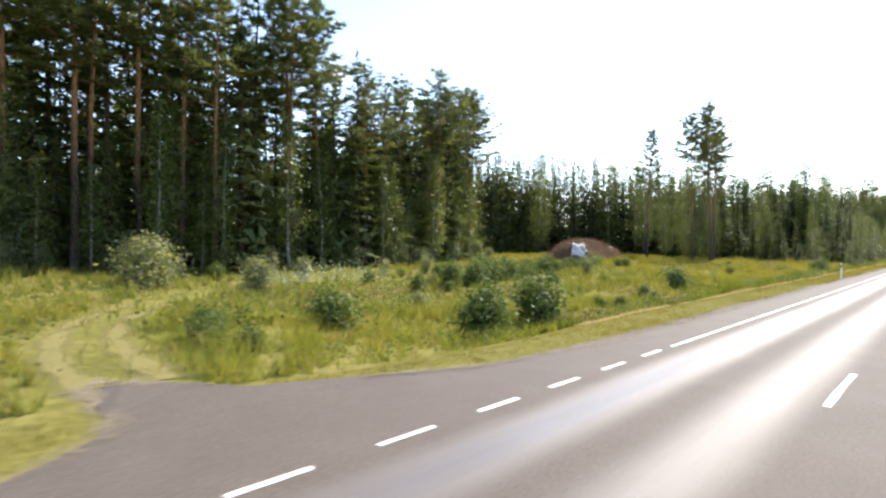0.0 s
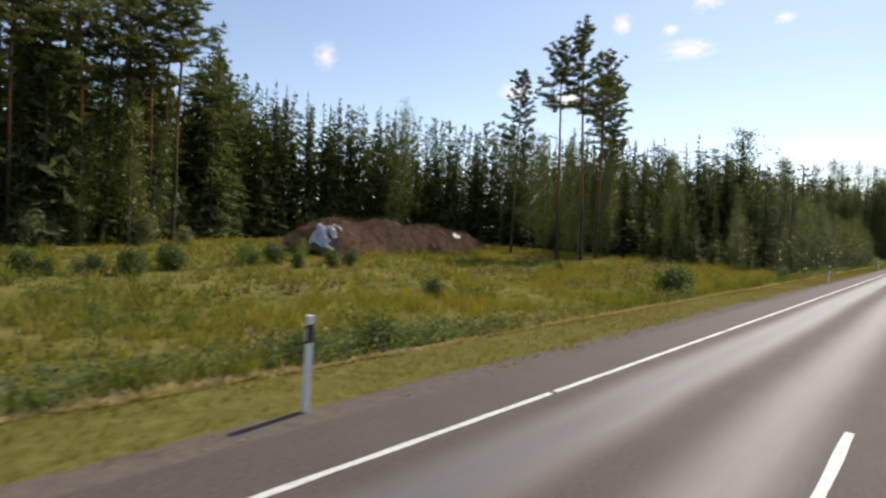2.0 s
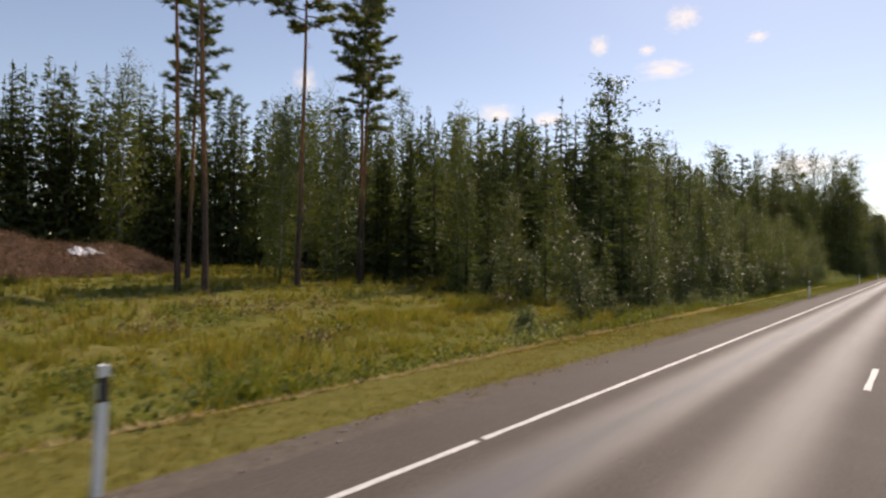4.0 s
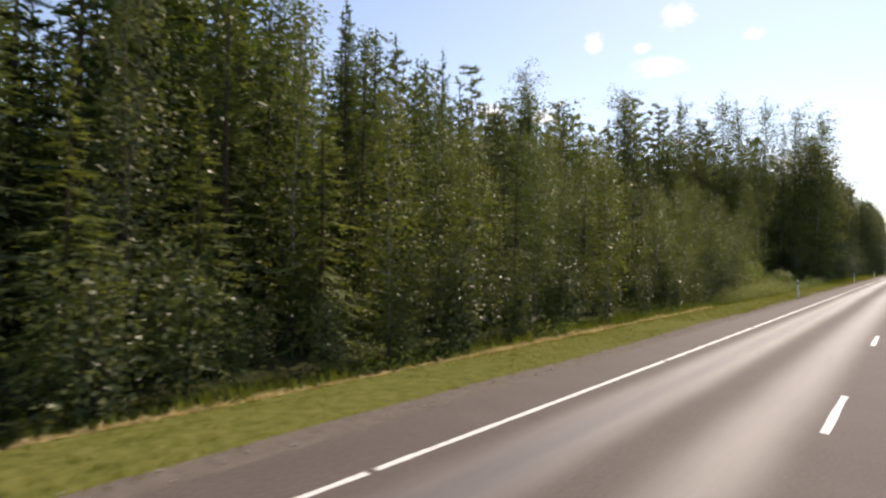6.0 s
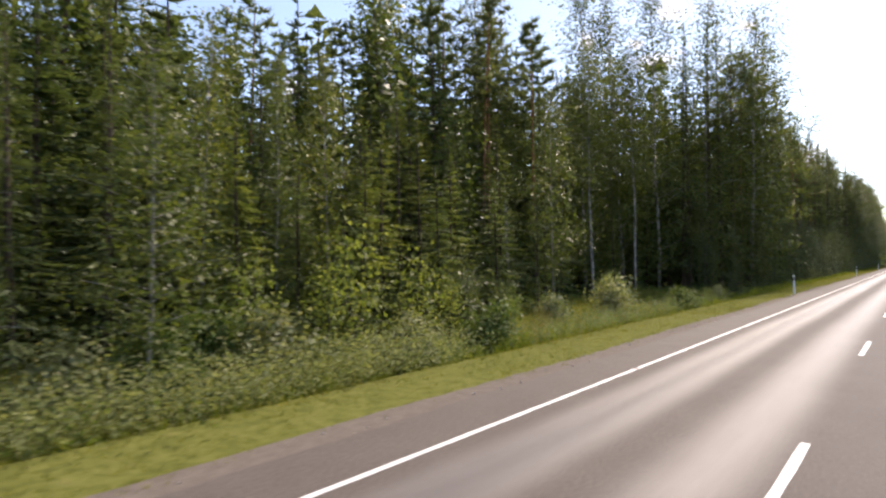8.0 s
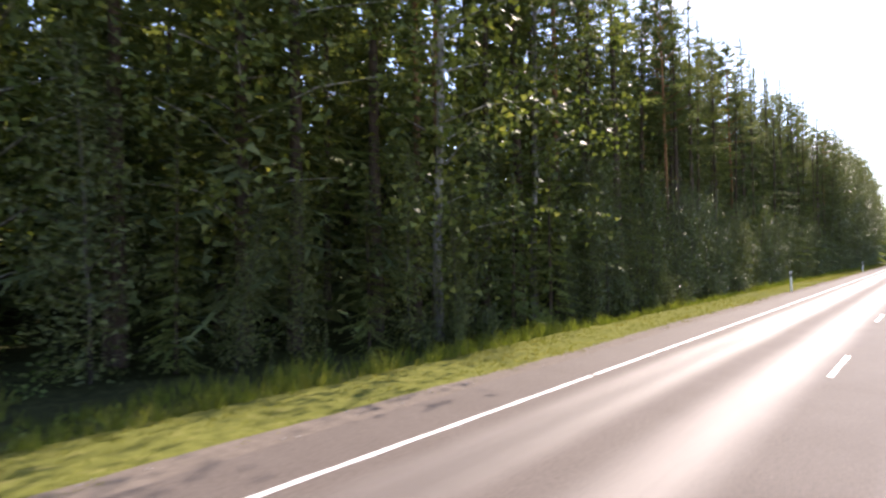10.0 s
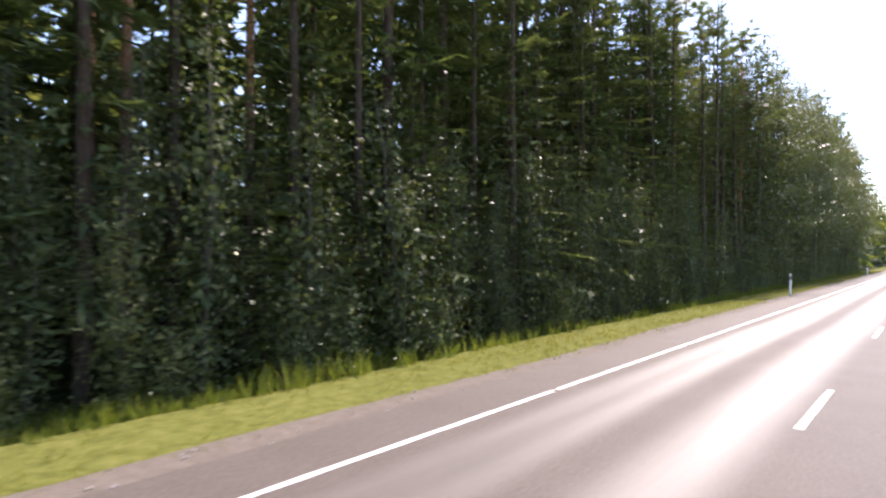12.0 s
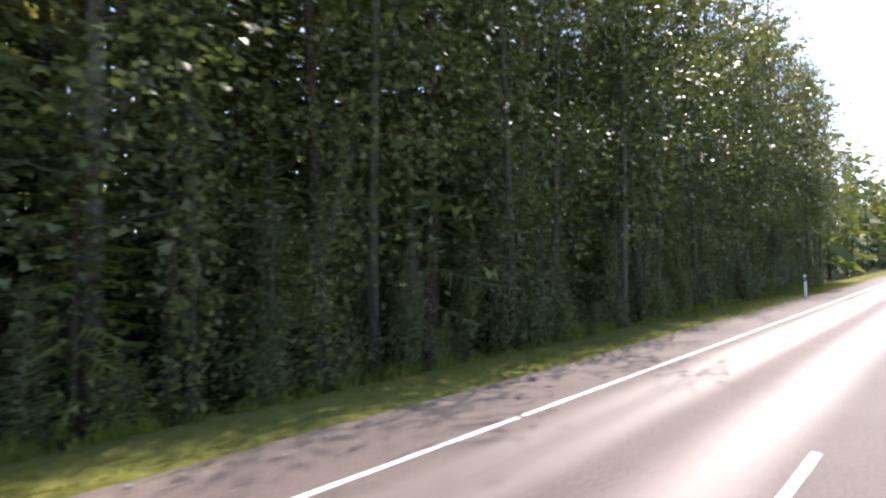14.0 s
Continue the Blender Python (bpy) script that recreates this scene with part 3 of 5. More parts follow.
def spruce(h, whorls=27, per=6, base=0.04, spread=0.13, sides=5, inner=160, size=0.7, blade=1.0, rib=0.045):
    """Tiers of sagging boughs on a straight stem: each bough is a flat frond with side twigs, the top is a thin spire."""
    line = bend_line(h, 0.0, 8, 0.03)
    w = Soup()
    w.tube(line, np.linspace(0.0085 * h + 0.02, 0.012, 8), 6)
    c = Soup(True)
    wide = lambda q: h * (spread * max(0.0, 1 - q / h) ** 0.9 * min(1.0, 0.72 + 2.2 * q / h) + 0.006)
    down = np.array([0, 0, -1.0])
    for k in range(whorls):
        f = base + (0.985 - base) * ((k + 0.5) / whorls) ** 0.8
        thin = 1.0 if f < 0.75 else 0.8
        for _ in range(max(3, round(per * thin))):
            a = RNG.uniform(0, 6.283)
            L = wide(f * h) * RNG.uniform(0.62, 1.18)
            up = np.interp(f, [0, 0.45, 0.8, 1.0], [-0.10, 0.08, 0.35, 1.1]) + RNG.uniform(-0.08, 0.08)
            d = unit(np.array([np.cos(a), np.sin(a), up]))
            side = unit(np.cross(d, [0, 0, 1.0]))
            roll = RNG.normal(0, 0.25)
            flat = unit(side + np.array([0, 0, roll]))
            p0 = along(line, f * h + RNG.uniform(-0.012, 0.012) * h)
            axis = lambda q: p0 + d * (q * L)[:, None] + down * (0.30 * L * q ** 1.6)[:, None] - down * (0.34 * L * np.clip(q - 0.6, 0, 1) ** 1.3)[:, None]
            q = np.array([0.12, 0.45, 0.75, 1.0])
            ax = axis(q)
            half = (rib * L + 0.015) * blade * np.array([0.5, 1.0, 0.75, 0.12]) * RNG.uniform(0.7, 1.3, 4)
            v = np.concatenate([ax + flat * half[:, None], ax - flat * half[:, None] + down * (0.3 * half)[:, None]])
            c.add(v, [[0, 4, 5, 1], [1, 5, 6, 2], [2, 6, 7, 3]])
            u = np.linspace(0.18, 0.96, sides) + RNG.uniform(-0.06, 0.06, sides)
            b = axis(u)
            for sg in (-1, 1):
                tw = (0.29 * L + 0.07) * (0.55 + 0.45 * min(1.0, blade)) * (1.08 - 0.72 * u) * RNG.uniform(0.6, 1.3, sides)
                tip = b + (flat * sg + d * RNG.uniform(0.35, 0.9, (sides, 1))) * tw[:, None] + down * (tw * RNG.uniform(0.05, 0.65, sides))[:, None]
                lay = unit(d * 0.9 - flat * sg * 0.7 + RNG.normal(0, 0.25, (sides, 3)))
                c.spikes(b, tip, lay, (0.15 * tw + 0.012) * blade)
    inner_fill(c, line, base * h * 0.6, h * 0.82, wide, inner, size, 0.22)
    top = along(line, h * 0.955)
    c.spikes([top] * 3, np.array([top] * 3) + [[0.02, 0, 0.055 * h], [-0.03, 0.03, 0.045 * h], [0, -0.04, 0.04 * h]], [[1, 0, 0], [0, 1, 0], [0.7, 0.7, 0]], [0.05] * 3)
    return w, c


def pine(h, rich=1.0, crown=0.55, tuft=0.5, spread=0.14, limbs=True, slim=0.05, needles=20, boughs=31):
    """Bare stem with a crown of up-curved limbs that carry flat plates of needle tufts."""
    line = bend_line(h, 0.015, 10, 0.07)
    w = Soup()
    w.tube(line, np.interp(np.linspace(0, 1, 10), [0, 0.06, 0.6, 1], [0.0085 * h + 0.02, 0.0066 * h + 0.01, 0.0046 * h, 0.02]), 6)
    c = Soup(True)
    nb = int(boughs * rich)
    for k in range(nb):
        f = crown + (1 - crown) * ((k + RNG.random()) / nb) ** 0.85
        a = k * 2.4 + RNG.uniform(-0.7, 0.7)
        g = (f - crown) / (1 - crown)
        L = spread * h * np.interp(g, [0, 0.25, 0.6, 1], [0.75, 1.0, 0.78, 0.22]) * RNG.uniform(0.45, 1.2)
        d = unit(np.array([np.cos(a), np.sin(a), np.interp(g, [0, 0.5, 1], [-0.05, 0.2, 1.0]) + RNG.uniform(-0.12, 0.12)]))
        side = unit(np.cross(d, [0, 0, 1.0]))
        p0 = along(line, f * h)
        q = np.linspace(0, 1, 4)
        if limbs:
            w.tube(p0 + d * (q * L)[:, None] + np.array([0, 0, 1.0]) * (0.16 * L * q ** 2)[:, None], np.linspace(0.055, 0.014, 4) * (h / 24), 3)
        m = max(3, int(L / 0.36 * rich ** 0.5))
        for u in np.linspace(0.32, 1.05, m):
            cen = p0 + d * L * u + np.array([0, 0, 0.16 * L * u * u]) + side * RNG.normal(0, 0.10 * L + 0.12) + RNG.normal(0, 0.12, 3)
            nn = int(needles * RNG.uniform(0.8, 1.25)) + 2
            out = unit(RNG.normal(0, 1, (nn, 3)) * [1, 1, 0.32] + d * 0.25 + [0, 0, 0.34])
            lay = unit(np.cross(np.array([0, 0, 1.0]) + RNG.normal(0, 0.55, (nn, 3)), out))
            R = tuft * RNG.uniform(0.6, 1.3, (nn, 1)) * (h / 24) ** 0.5
            c.spikes(cen + out * 0.03, cen + out * R, lay, slim * RNG.uniform(0.8, 1.4, (nn, 1)))
    for k in range(int(8 * rich) if limbs else 0):
        f = RNG.uniform(0.3, crown)
        a = RNG.uniform(0, 6.28)
        p0 = along(line, f * h)
        L = RNG.uniform(0.5, 1.8)
        d = np.array([np.cos(a), np.sin(a), RNG.uniform(-0.3, 0.15)])
        w.tube([p0, p0 + d * L * 0.5, p0 + d * L + [0, 0, -0.1 * L]], [0.03, 0.02, 0.008], 3)
    return w, c


def broadleaf(h, rich=1.0, crown=0.22, spread=0.17, leaf=0.15, limbs=18, rise=0.75, hang=0.25, stems=1, radius=0.010, inner=0, size=0.6, step=0.5):
    w, c = Soup(), Soup(True)
    for st in range(stems):
        hh = h * (1.0 if st == 0 else RNG.uniform(0.65, 0.92))
        line = bend_line(hh, 0.03 if stems == 1 else 0.12, 9, 0.09)
        w.tube(line, np.linspace(radius * hh + 0.02, 0.012, 9), 5)
        nl = int(limbs / stems ** 0.6)
        wide = lambda q: spread * hh * np.interp((q / hh - crown) / (1 - crown), [0, 0.2, 0.5, 0.8, 1], [0.8, 1.0, 0.95, 0.6, 0.22])
        for k in range(nl):
            f = crown + (0.98 - crown) * (k + RNG.random()) / nl
            a = k * 2.4 + RNG.uniform(-0.6, 0.6)
            L = wide(f * hh) * RNG.uniform(0.6, 1.25)
            d = unit(np.array([np.cos(a), np.sin(a), rise * RNG.uniform(0.6, 1.3)]))
            p0 = along(line, f * hh)
            q = np.linspace(0, 1, 3)
            if hh > 4 or k % 3 == 0:
                w.tube(p0 + d * (q * L)[:, None] + np.array([0, 0, -1.0]) * (hang * L * q ** 2)[:, None], np.linspace(0.024, 0.005, 3) * (hh / 12) ** 0.7, 3)
            m = max(2, int(L / step))
            for u in np.linspace(0.35, 1.1, m):
                cen = p0 + d * L * u + np.array([0, 0, -hang * L * u * u]) + RNG.normal(0, 0.12 * L ** 0.7, 3)
                n = int(15 * rich)
                off = RNG.normal(0, 1, (n, 3)) * (0.17 + 0.15 * L ** 0.5) * np.array([1, 1, 0.85])
                p = cen + off
                out = unit(off + RNG.normal(0, 0.5, (n, 3)) + [0, 0, -0.5])
                face = unit(off * [1, 1, 0.6] + d * [0.25, 0.25, 0.0] + [0, 0, 0.18]) + RNG.normal(0, 0.38, (n, 3))
                side = unit(np.cross(face, out))
                s = leaf * RNG.uniform(0.6, 1.35, (n, 1))
                c.kites(p, p + out * s, side, 0.42 * s)
        if inner:
            inner_fill(c, line, crown * hh * 0.7, hh * 0.95, wide, inner, size)
            inner_fill(c, line, crown * hh, hh * 0.93, wide, int(85 * hh ** 0.85), 0.075 * hh ** 0.38, 0.36, 0.5)
    return w, c


LABELS = {
    "pine_tree": ("tall Scots pine with bare reddish trunk and high crown", "pine tree"),
    "spruce_tree": ("dark green spruce with drooping needle-clad branches", "spruce tree"),
    "birch_tree": ("birch with pale trunk and light green leaves", "birch tree"),
    "aspen_tree": ("slender grey-trunked aspen with fluttering green leaves", "aspen tree"),
    "young_spruce": ("young bright green spruce at the forest edge", "spruce tree"),
    "sapling": ("thin leafy sapling in the grass", "sapling"),
    "bush": ("dense green leafy bush in the field", "bush"),
    "willow_bush": ("grey-green willow bush at the forest edge", "bush"),
    "undergrowth_bush": ("loose leafy undergrowth bush under the trees", "bush"),
}
KINDS, SHAPES = {}, {}


def make_kind(key, name, builders, bark, leaf):
    """Templates: pairs of trunk and crown meshes that trees of one kind share."""
    out = []
    for b in builders:
        w, c = b()
        out.append((w.mesh(name + "_trunk", [bark], True), c.mesh(name + "_crown", [leaf])))
        SHAPES.setdefault(key, []).append((w, c))
    KINDS[key] = (name, out)


def plant(key, x, y, scale=1.0, which=None, turn=None, group="", squeeze=1.0, label=""):
    name, variants = KINDS[key]
    tm, cm = variants[rnd.randrange(len(variants)) if which is None else which]
    root = new(name)
    root.empty_display_size = 0.3
    root.location = (x, y, float(ground_z(x, y)) - 0.05)
    root.rotation_euler = (rnd.uniform(-0.02, 0.02), rnd.uniform(-0.02, 0.02), rnd.uniform(0, 6.28) if turn is None else turn)
    root.scale = (scale * squeeze, scale * squeeze, scale)
    place("trunk" if "bush" not in name else "stem", tm, root)
    place("crown" if "bush" not in name else "foliage", cm, root)
    lab, cat = LABELS[name]
    return tagged(root, label or lab, cat, group or name.replace("_", " ") + "s")


# templates: pine 24 m, spruce 20 m, birch 14 m, aspen 10 m, young spruce 6 m, bushes 1 to 2 m
make_kind("pine", "pine_tree", [lambda: pine(24, 1.0, 0.55, 0.62, 0.16), lambda: pine(24, 1.0, 0.58, 0.62, 0.17), lambda: pine(24, 1.05, 0.48, 0.6, 0.15)], M_PINE_BARK, M_PINE)
make_kind("lone_pine", "pine_tree", [lambda: pine(31, 1.0, 0.62, 0.56, 0.135, True, 0.05, 52, 38), lambda: pine(31, 1.0, 0.68, 0.56, 0.125, True, 0.05, 52, 32), lambda: pine(31, 1.0, 0.5, 0.56, 0.12, True, 0.05, 52, 44)], M_PINE_BARK, M_PINE)
make_kind("pine_far", "pine_tree", [lambda: pine(24, 0.68, 0.42, 0.62, 0.14, False, 0.065, 22), lambda: pine(24, 0.68, 0.52, 0.62, 0.14, False, 0.065, 22), lambda: pine(24, 0.68, 0.36, 0.62, 0.13, False, 0.065, 22)], M_PINE_BARK, M_PINE)
make_kind("spruce", "spruce_tree", [lambda: spruce(20, 30, 6, 0.04, 0.155, 8, 340, 0.45, 0.8, 0.06), lambda: spruce(20, 31, 6, 0.02, 0.145, 8, 340, 0.45, 0.8, 0.06), lambda: spruce(20, 29, 6, 0.05, 0.17, 8, 340, 0.45, 0.8, 0.06)], M_SPRUCE_BARK, M_SPRUCE)
make_kind("old_spruce", "spruce_tree", [lambda: spruce(20, 31, 7, 0.05, 0.15, 9, 360, 0.3, 0.55), lambda: spruce(20, 30, 7, 0.10, 0.15, 9, 360, 0.3, 0.55)], M_SPRUCE_BARK, M_SPRUCE)
make_kind("high_spruce", "spruce_tree", [lambda: spruce(20, 21, 7, 0.40, 0.16, 9, 420, 0.24, 0.6), lambda: spruce(20, 20, 7, 0.44, 0.17, 9, 420, 0.24, 0.6)], M_SPRUCE_BARK, M_SPRUCE)
make_kind("spruce_far", "spruce_tree", [lambda: spruce(20, 25, 5, 0.04, 0.165, 6, 220, 0.8, 1.3, 0.07), lambda: spruce(20, 25, 5, 0.02, 0.18, 6, 220, 0.8, 1.3, 0.07), lambda: spruce(20, 27, 5, 0.05, 0.145, 6, 220, 0.8, 1.3, 0.07)], M_SPRUCE_BARK, M_SPRUCE)
make_kind("spruce_rear", "spruce_tree", [lambda: spruce(20, 20, 5, 0.04, 0.165, 4, 160, 0.6, 1.5, 0.08), lambda: spruce(20, 20, 5, 0.03, 0.15, 4, 160, 0.6, 1.5, 0.08)], M_SPRUCE_BARK, M_SPRUCE)
make_kind("birch", "birch_tree", [lambda: broadleaf(14, 3.0, 0.10, 0.17, 0.09, 34, 0.75, 0.25, inner=1300, size=0.2, step=0.55, radius=0.0045), lambda: broadleaf(14, 3.0, 0.06, 0.18, 0.09, 34, 0.6, 0.4, inner=1300, size=0.2, step=0.55, radius=0.0045), lambda: broadleaf(14, 3.0, 0.16, 0.2, 0.09, 32, inner=1300, size=0.2, step=0.55, radius=0.0045)], M_BIRCH_BARK, M_BIRCH_LEAF)
make_kind("birch_tall", "birch_tree", [lambda: broadleaf(24, 2.8, 0.3, 0.14, 0.13, 36, 0.7, 0.35, inner=1100, size=0.2, step=0.6, radius=0.0055), lambda: broadleaf(24, 2.8, 0.42, 0.14, 0.13, 32, 0.8, 0.3, inner=1100, size=0.2, step=0.6, radius=0.0055), lambda: broadleaf(24, 2.6, 0.08, 0.15, 0.14, 44, 0.7, 0.3, inner=1700, size=0.22, step=0.65, radius=0.005)], M_BIRCH_BARK, M_BIRCH_LEAF)
make_kind("birch_far", "birch_tree", [lambda: broadleaf(18, 1.8, 0.15, 0.17, 0.2, 28, inner=320, size=0.5, step=0.8), lambda: broadleaf(18, 1.8, 0.1, 0.16, 0.2, 30, inner=320, size=0.5, step=0.8)], M_BIRCH_BARK, M_BIRCH_LEAF)
make_kind("aspen", "aspen_tree", [lambda: broadleaf(10, 2.8, 0.04, 0.18, 0.082, 28, 0.9, 0.15, inner=700, size=0.15, radius=0.0035), lambda: broadleaf(10, 2.6, 0.06, 0.2, 0.082, 26, 0.8, 0.2, 2, inner=400, size=0.15, radius=0.0035), lambda: broadleaf(10, 2.8, 0.02, 0.2, 0.078, 28, 1.0, 0.1, inner=700, size=0.15, radius=0.0035)], M_ASPEN_BARK, M_ASPEN_LEAF)
make_kind("thicket", "aspen_tree", [lambda: broadleaf(6, 2.0, 0.03, 0.19, 0.062, 24, 0.8, 0.15, inner=420, size=0.065, radius=0.004), lambda: broadleaf(6, 1.9, 0.05, 0.21, 0.06, 22, 0.9, 0.1, 2, inner=320, size=0.065, radius=0.004), lambda: broadleaf(6, 2.0, 0.02, 0.22, 0.062, 24, 0.7, 0.2, inner=420, size=0.065, radius=0.004)], M_ASPEN_BARK, M_ASPEN_LEAF)
make_kind("aspen_tall", "aspen_tree", [lambda: broadleaf(24, 3.0, 0.15, 0.15, 0.11, 42, 0.7, 0.3, inner=1300, size=0.2, step=0.6, radius=0.0065), lambda: broadleaf(24, 3.0, 0.22, 0.16, 0.11, 38, 0.8, 0.25, inner=1300, size=0.2, step=0.6, radius=0.0065)], M_ASPEN_BARK, M_ASPEN_LEAF)
make_kind("young_spruce", "young_spruce", [lambda: spruce(6, 18, 5, 0.02, 0.2, 8, 120, 0.22, 0.5), lambda: spruce(6, 18, 5, 0.03, 0.17, 8, 120, 0.22, 0.5)], M_SPRUCE_BARK, M_YOUNG)
make_kind("edge_spruce", "young_spruce", [lambda: spruce(9, 24, 8, 0.02, 0.235, 9, 360, 0.17, 0.65), lambda: spruce(9, 24, 8, 0.02, 0.205, 9, 360, 0.17, 0.65)], M_SPRUCE_BARK, M_YOUNG)
make_kind("sapling", "sapling", [lambda: broadleaf(2.2, 2.0, 0.12, 0.22, 0.08, 12, 0.9, 0.1, 1, 0.006), lambda: broadleaf(2.2, 2.0, 0.08, 0.27, 0.08, 12, 0.8, 0.1, 2, 0.005)], M_ASPEN_BARK, M_SAPLING_LEAF)
make_kind("bush", "bush", [lambda: broadleaf(1.6, 2.2, 0.05, 0.5, 0.115, 22, 0.7, 0.1, 4, 0.008), lambda: broadleaf(1.6, 2.2, 0.05, 0.42, 0.11, 22, 0.9, 0.1, 5, 0.008)], M_ASPEN_BARK, M_BUSH_LEAF)
make_kind("willow", "willow_bush", [lambda: broadleaf(2.2, 1.9, 0.1, 0.4, 0.13, 20, 0.9, 0.1, 4, 0.008)], M_ASPEN_BARK, M_WILLOW_LEAF)
make_kind("under", "undergrowth_bush", [lambda: broadleaf(2.6, 1.4, 0.04, 0.36, 0.075, 14, 0.8, 0.1, 3, 0.006, inner=160, size=0.1), lambda: broadleaf(2.6, 1.4, 0.06, 0.3, 0.073, 14, 0.9, 0.1, 3, 0.006, inner=160, size=0.1)], M_ASPEN_BARK, M_ASPEN_LEAF)


def pick(weights):
    return rnd.choices([k for k, _ in weights], [w for _, w in weights])[0]


HEIGHT = {"high_spruce": 20, "spruce_rear": 20, "aspen_tall": 24, "thicket": 6, "pine": 24, "lone_pine": 31, "pine_far": 24, "spruce": 20, "old_spruce": 20, "spruce_far": 20, "birch": 14, "birch_far": 18, "birch_tall": 24, "aspen": 10, "young_spruce": 6, "edge_spruce": 9, "under": 2.6, "bush": 1.6, "willow": 2.2, "sapling": 2.2}


CAP = {"young_spruce": 1.15, "aspen": 1.25, "birch": 1.3, "under": 1.4}


def grow_line(points, spacing, jitter, weights, lo, hi, group, fat=1.0):
    """Trees along a line of corners, of heights between lo and hi."""
    for (x0, y0), (x1, y1) in zip(points[:-1], points[1:]):
        L = math.hypot(x1 - x0, y1 - y0)
        n = max(1, round(L / spacing))
        for k in range(n):
            f = (k + rnd.uniform(0.1, 0.9)) / n
            key = pick(weights)
            x, y = x0 + (x1 - x0) * f + rnd.uniform(-jitter, jitter), y0 + (y1 - y0) * f + rnd.uniform(-jitter, jitter)
            tall = min(rnd.uniform(lo, hi), HEIGHT[key] * CAP.get(key, 1.6))
            broad = key in ("birch", "birch_far", "birch_tall", "aspen", "aspen_tall", "under")
            plant(key, x, y, tall / HEIGHT[key], group=group, squeeze=rnd.uniform(0.85, 1.1) if key == "birch" else rnd.uniform(1.0, 1.4) if broad else fat * rnd.uniform(0.9, 1.15))


class Grove:
    """Rear trees that merge into one mass: built like the others, joined into one object."""

    def __init__(self, bark, mats):
        self.mats = [bark] + mats
        self.soups = [Soup() for _ in self.mats]

    def tree(self, key, slot, x, y, tall, fat=1.0):
        w, c = SHAPES[key][rnd.randrange(len(SHAPES[key]))]
        k = tall / HEIGHT[key]
        a = rnd.uniform(0, 6.28)
        turn = np.array([[math.cos(a), -math.sin(a), 0], [math.sin(a), math.cos(a), 0], [0, 0, 1]]) * np.array([k * fat, k * fat, k])[:, None]
        at = np.array([x, y, float(ground_z(x, y)) - 0.05])
        for src, dst in ((w, self.soups[0]), (c, self.soups[slot])):
            dst.add(np.concatenate(src.v) @ turn.T + at, np.concatenate(src.q) if src.q else None, np.concatenate(src.t) if src.t else None)

    def line(self, points, spacing, jitter, weights, lo, hi, fat=1.0):
        slots = {"pine": 2, "spruce_rear": 1, "spruce_far": 1, "spruce": 1, "old_spruce": 1, "pine_far": 2, "birch_far": 3}
        for (x0, y0), (x1, y1) in zip(points[:-1], points[1:]):
            n = max(1, round(math.hypot(x1 - x0, y1 - y0) / (1.2 * spacing)))
            for k in range(n):
                f = (k + rnd.uniform(0.1, 0.9)) / n
                key = pick(weights)
                self.tree(key, slots[key], x0 + (x1 - x0) * f + rnd.uniform(-jitter, jitter), y0 + (y1 - y0) * f + rnd.uniform(-jitter, jitter), rnd.uniform(lo, hi), fat * rnd.uniform(0.95, 1.2))

    def build(self, name, label):
        verts = np.concatenate([v for s in self.soups for v in s.v])
        quads, tris, qs, ts, base = [], [], [], [], 0
        for slot, s in enumerate(self.soups):
            for src, dst, mark in ((s.q, quads, qs), (s.t, tris, ts)):
                if src:
                    f = np.concatenate(src) + base
                    dst.append(f)
                    mark.append(np.full(len(f), slot))
            base += s.n
        ob = place(name, mesh_of(name, verts, np.concatenate(quads), np.concatenate(tris), self.mats, np.concatenate(qs + ts)))
        return tagged(ob, label, "forest", kind="stuff")


rear = Grove(M_SPRUCE_BARK, [M_SPRUCE, M_PINE, M_BIRCH_LEAF])

# forest west of the field
WEST = [(-60, -45), (-54, -5), (-51, 25), (-54, 48), (-59, 62), (-66, 78)]
BACK = [(-78, 86), (-93, 98), (-96, 120), (-92, 140), (-82, 158), (-66, 178), (-56, 196)]
off = lambda pts, dx, dy: [(x + dx, y + dy) for x, y in pts]
W_SOUTH, W_MID, W_NORTH = WEST[:3] + [(-52.5, 36)], [(-52.5, 36), (-54, 48), (-57.5, 58)], [(-57.5, 58), (-66, 78)]
for part_line, lo, hi in ((W_SOUTH, 28, 32), (W_MID, 23.5, 27), (W_NORTH, 26, 31)):
    grow_line(part_line, 3.2, 1.2, [("pine", 5), ("spruce_far", 3)], lo, hi, "west forest trees", 1.3 if lo > 27 else 1.05)
    rear.line(off(part_line, -5, 1), 2.2, 1.6, [("pine_far", 4), ("spruce_far", 4)], lo - 1, hi, 1.35)
rear.line(off(WEST, -1.5, 1), 2.6, 1.2, [("birch_far", 3), ("spruce_far", 3), ("pine_far", 1)], 12, 21)
grow_line(off(WEST, 1.0, 0), 2.3, 1.5, [("spruce_far", 3), ("birch_far", 7)], 8, 17, "west forest edge trees")
grow_line(off(WEST, 3.0, 0), 3.4, 1.2, [("under", 3), ("willow", 2), ("young_spruce", 1)], 1.8, 3.8, "west forest edge bushes")
grow_line(BACK, 2.7, 1.5, [("spruce_far", 8), ("pine_far", 1), ("birch_far", 1)], 25.5, 31, "back forest trees")
rear.line(off(BACK, -4, 3), 2.7, 1.5, [("spruce_far", 7), ("pine_far", 2)], 24, 30)
grow_line(off(BACK, 2.0, -2), 4.0, 1.5, [("spruce_far", 2), ("birch_far", 2)], 5, 11, "back forest edge trees")

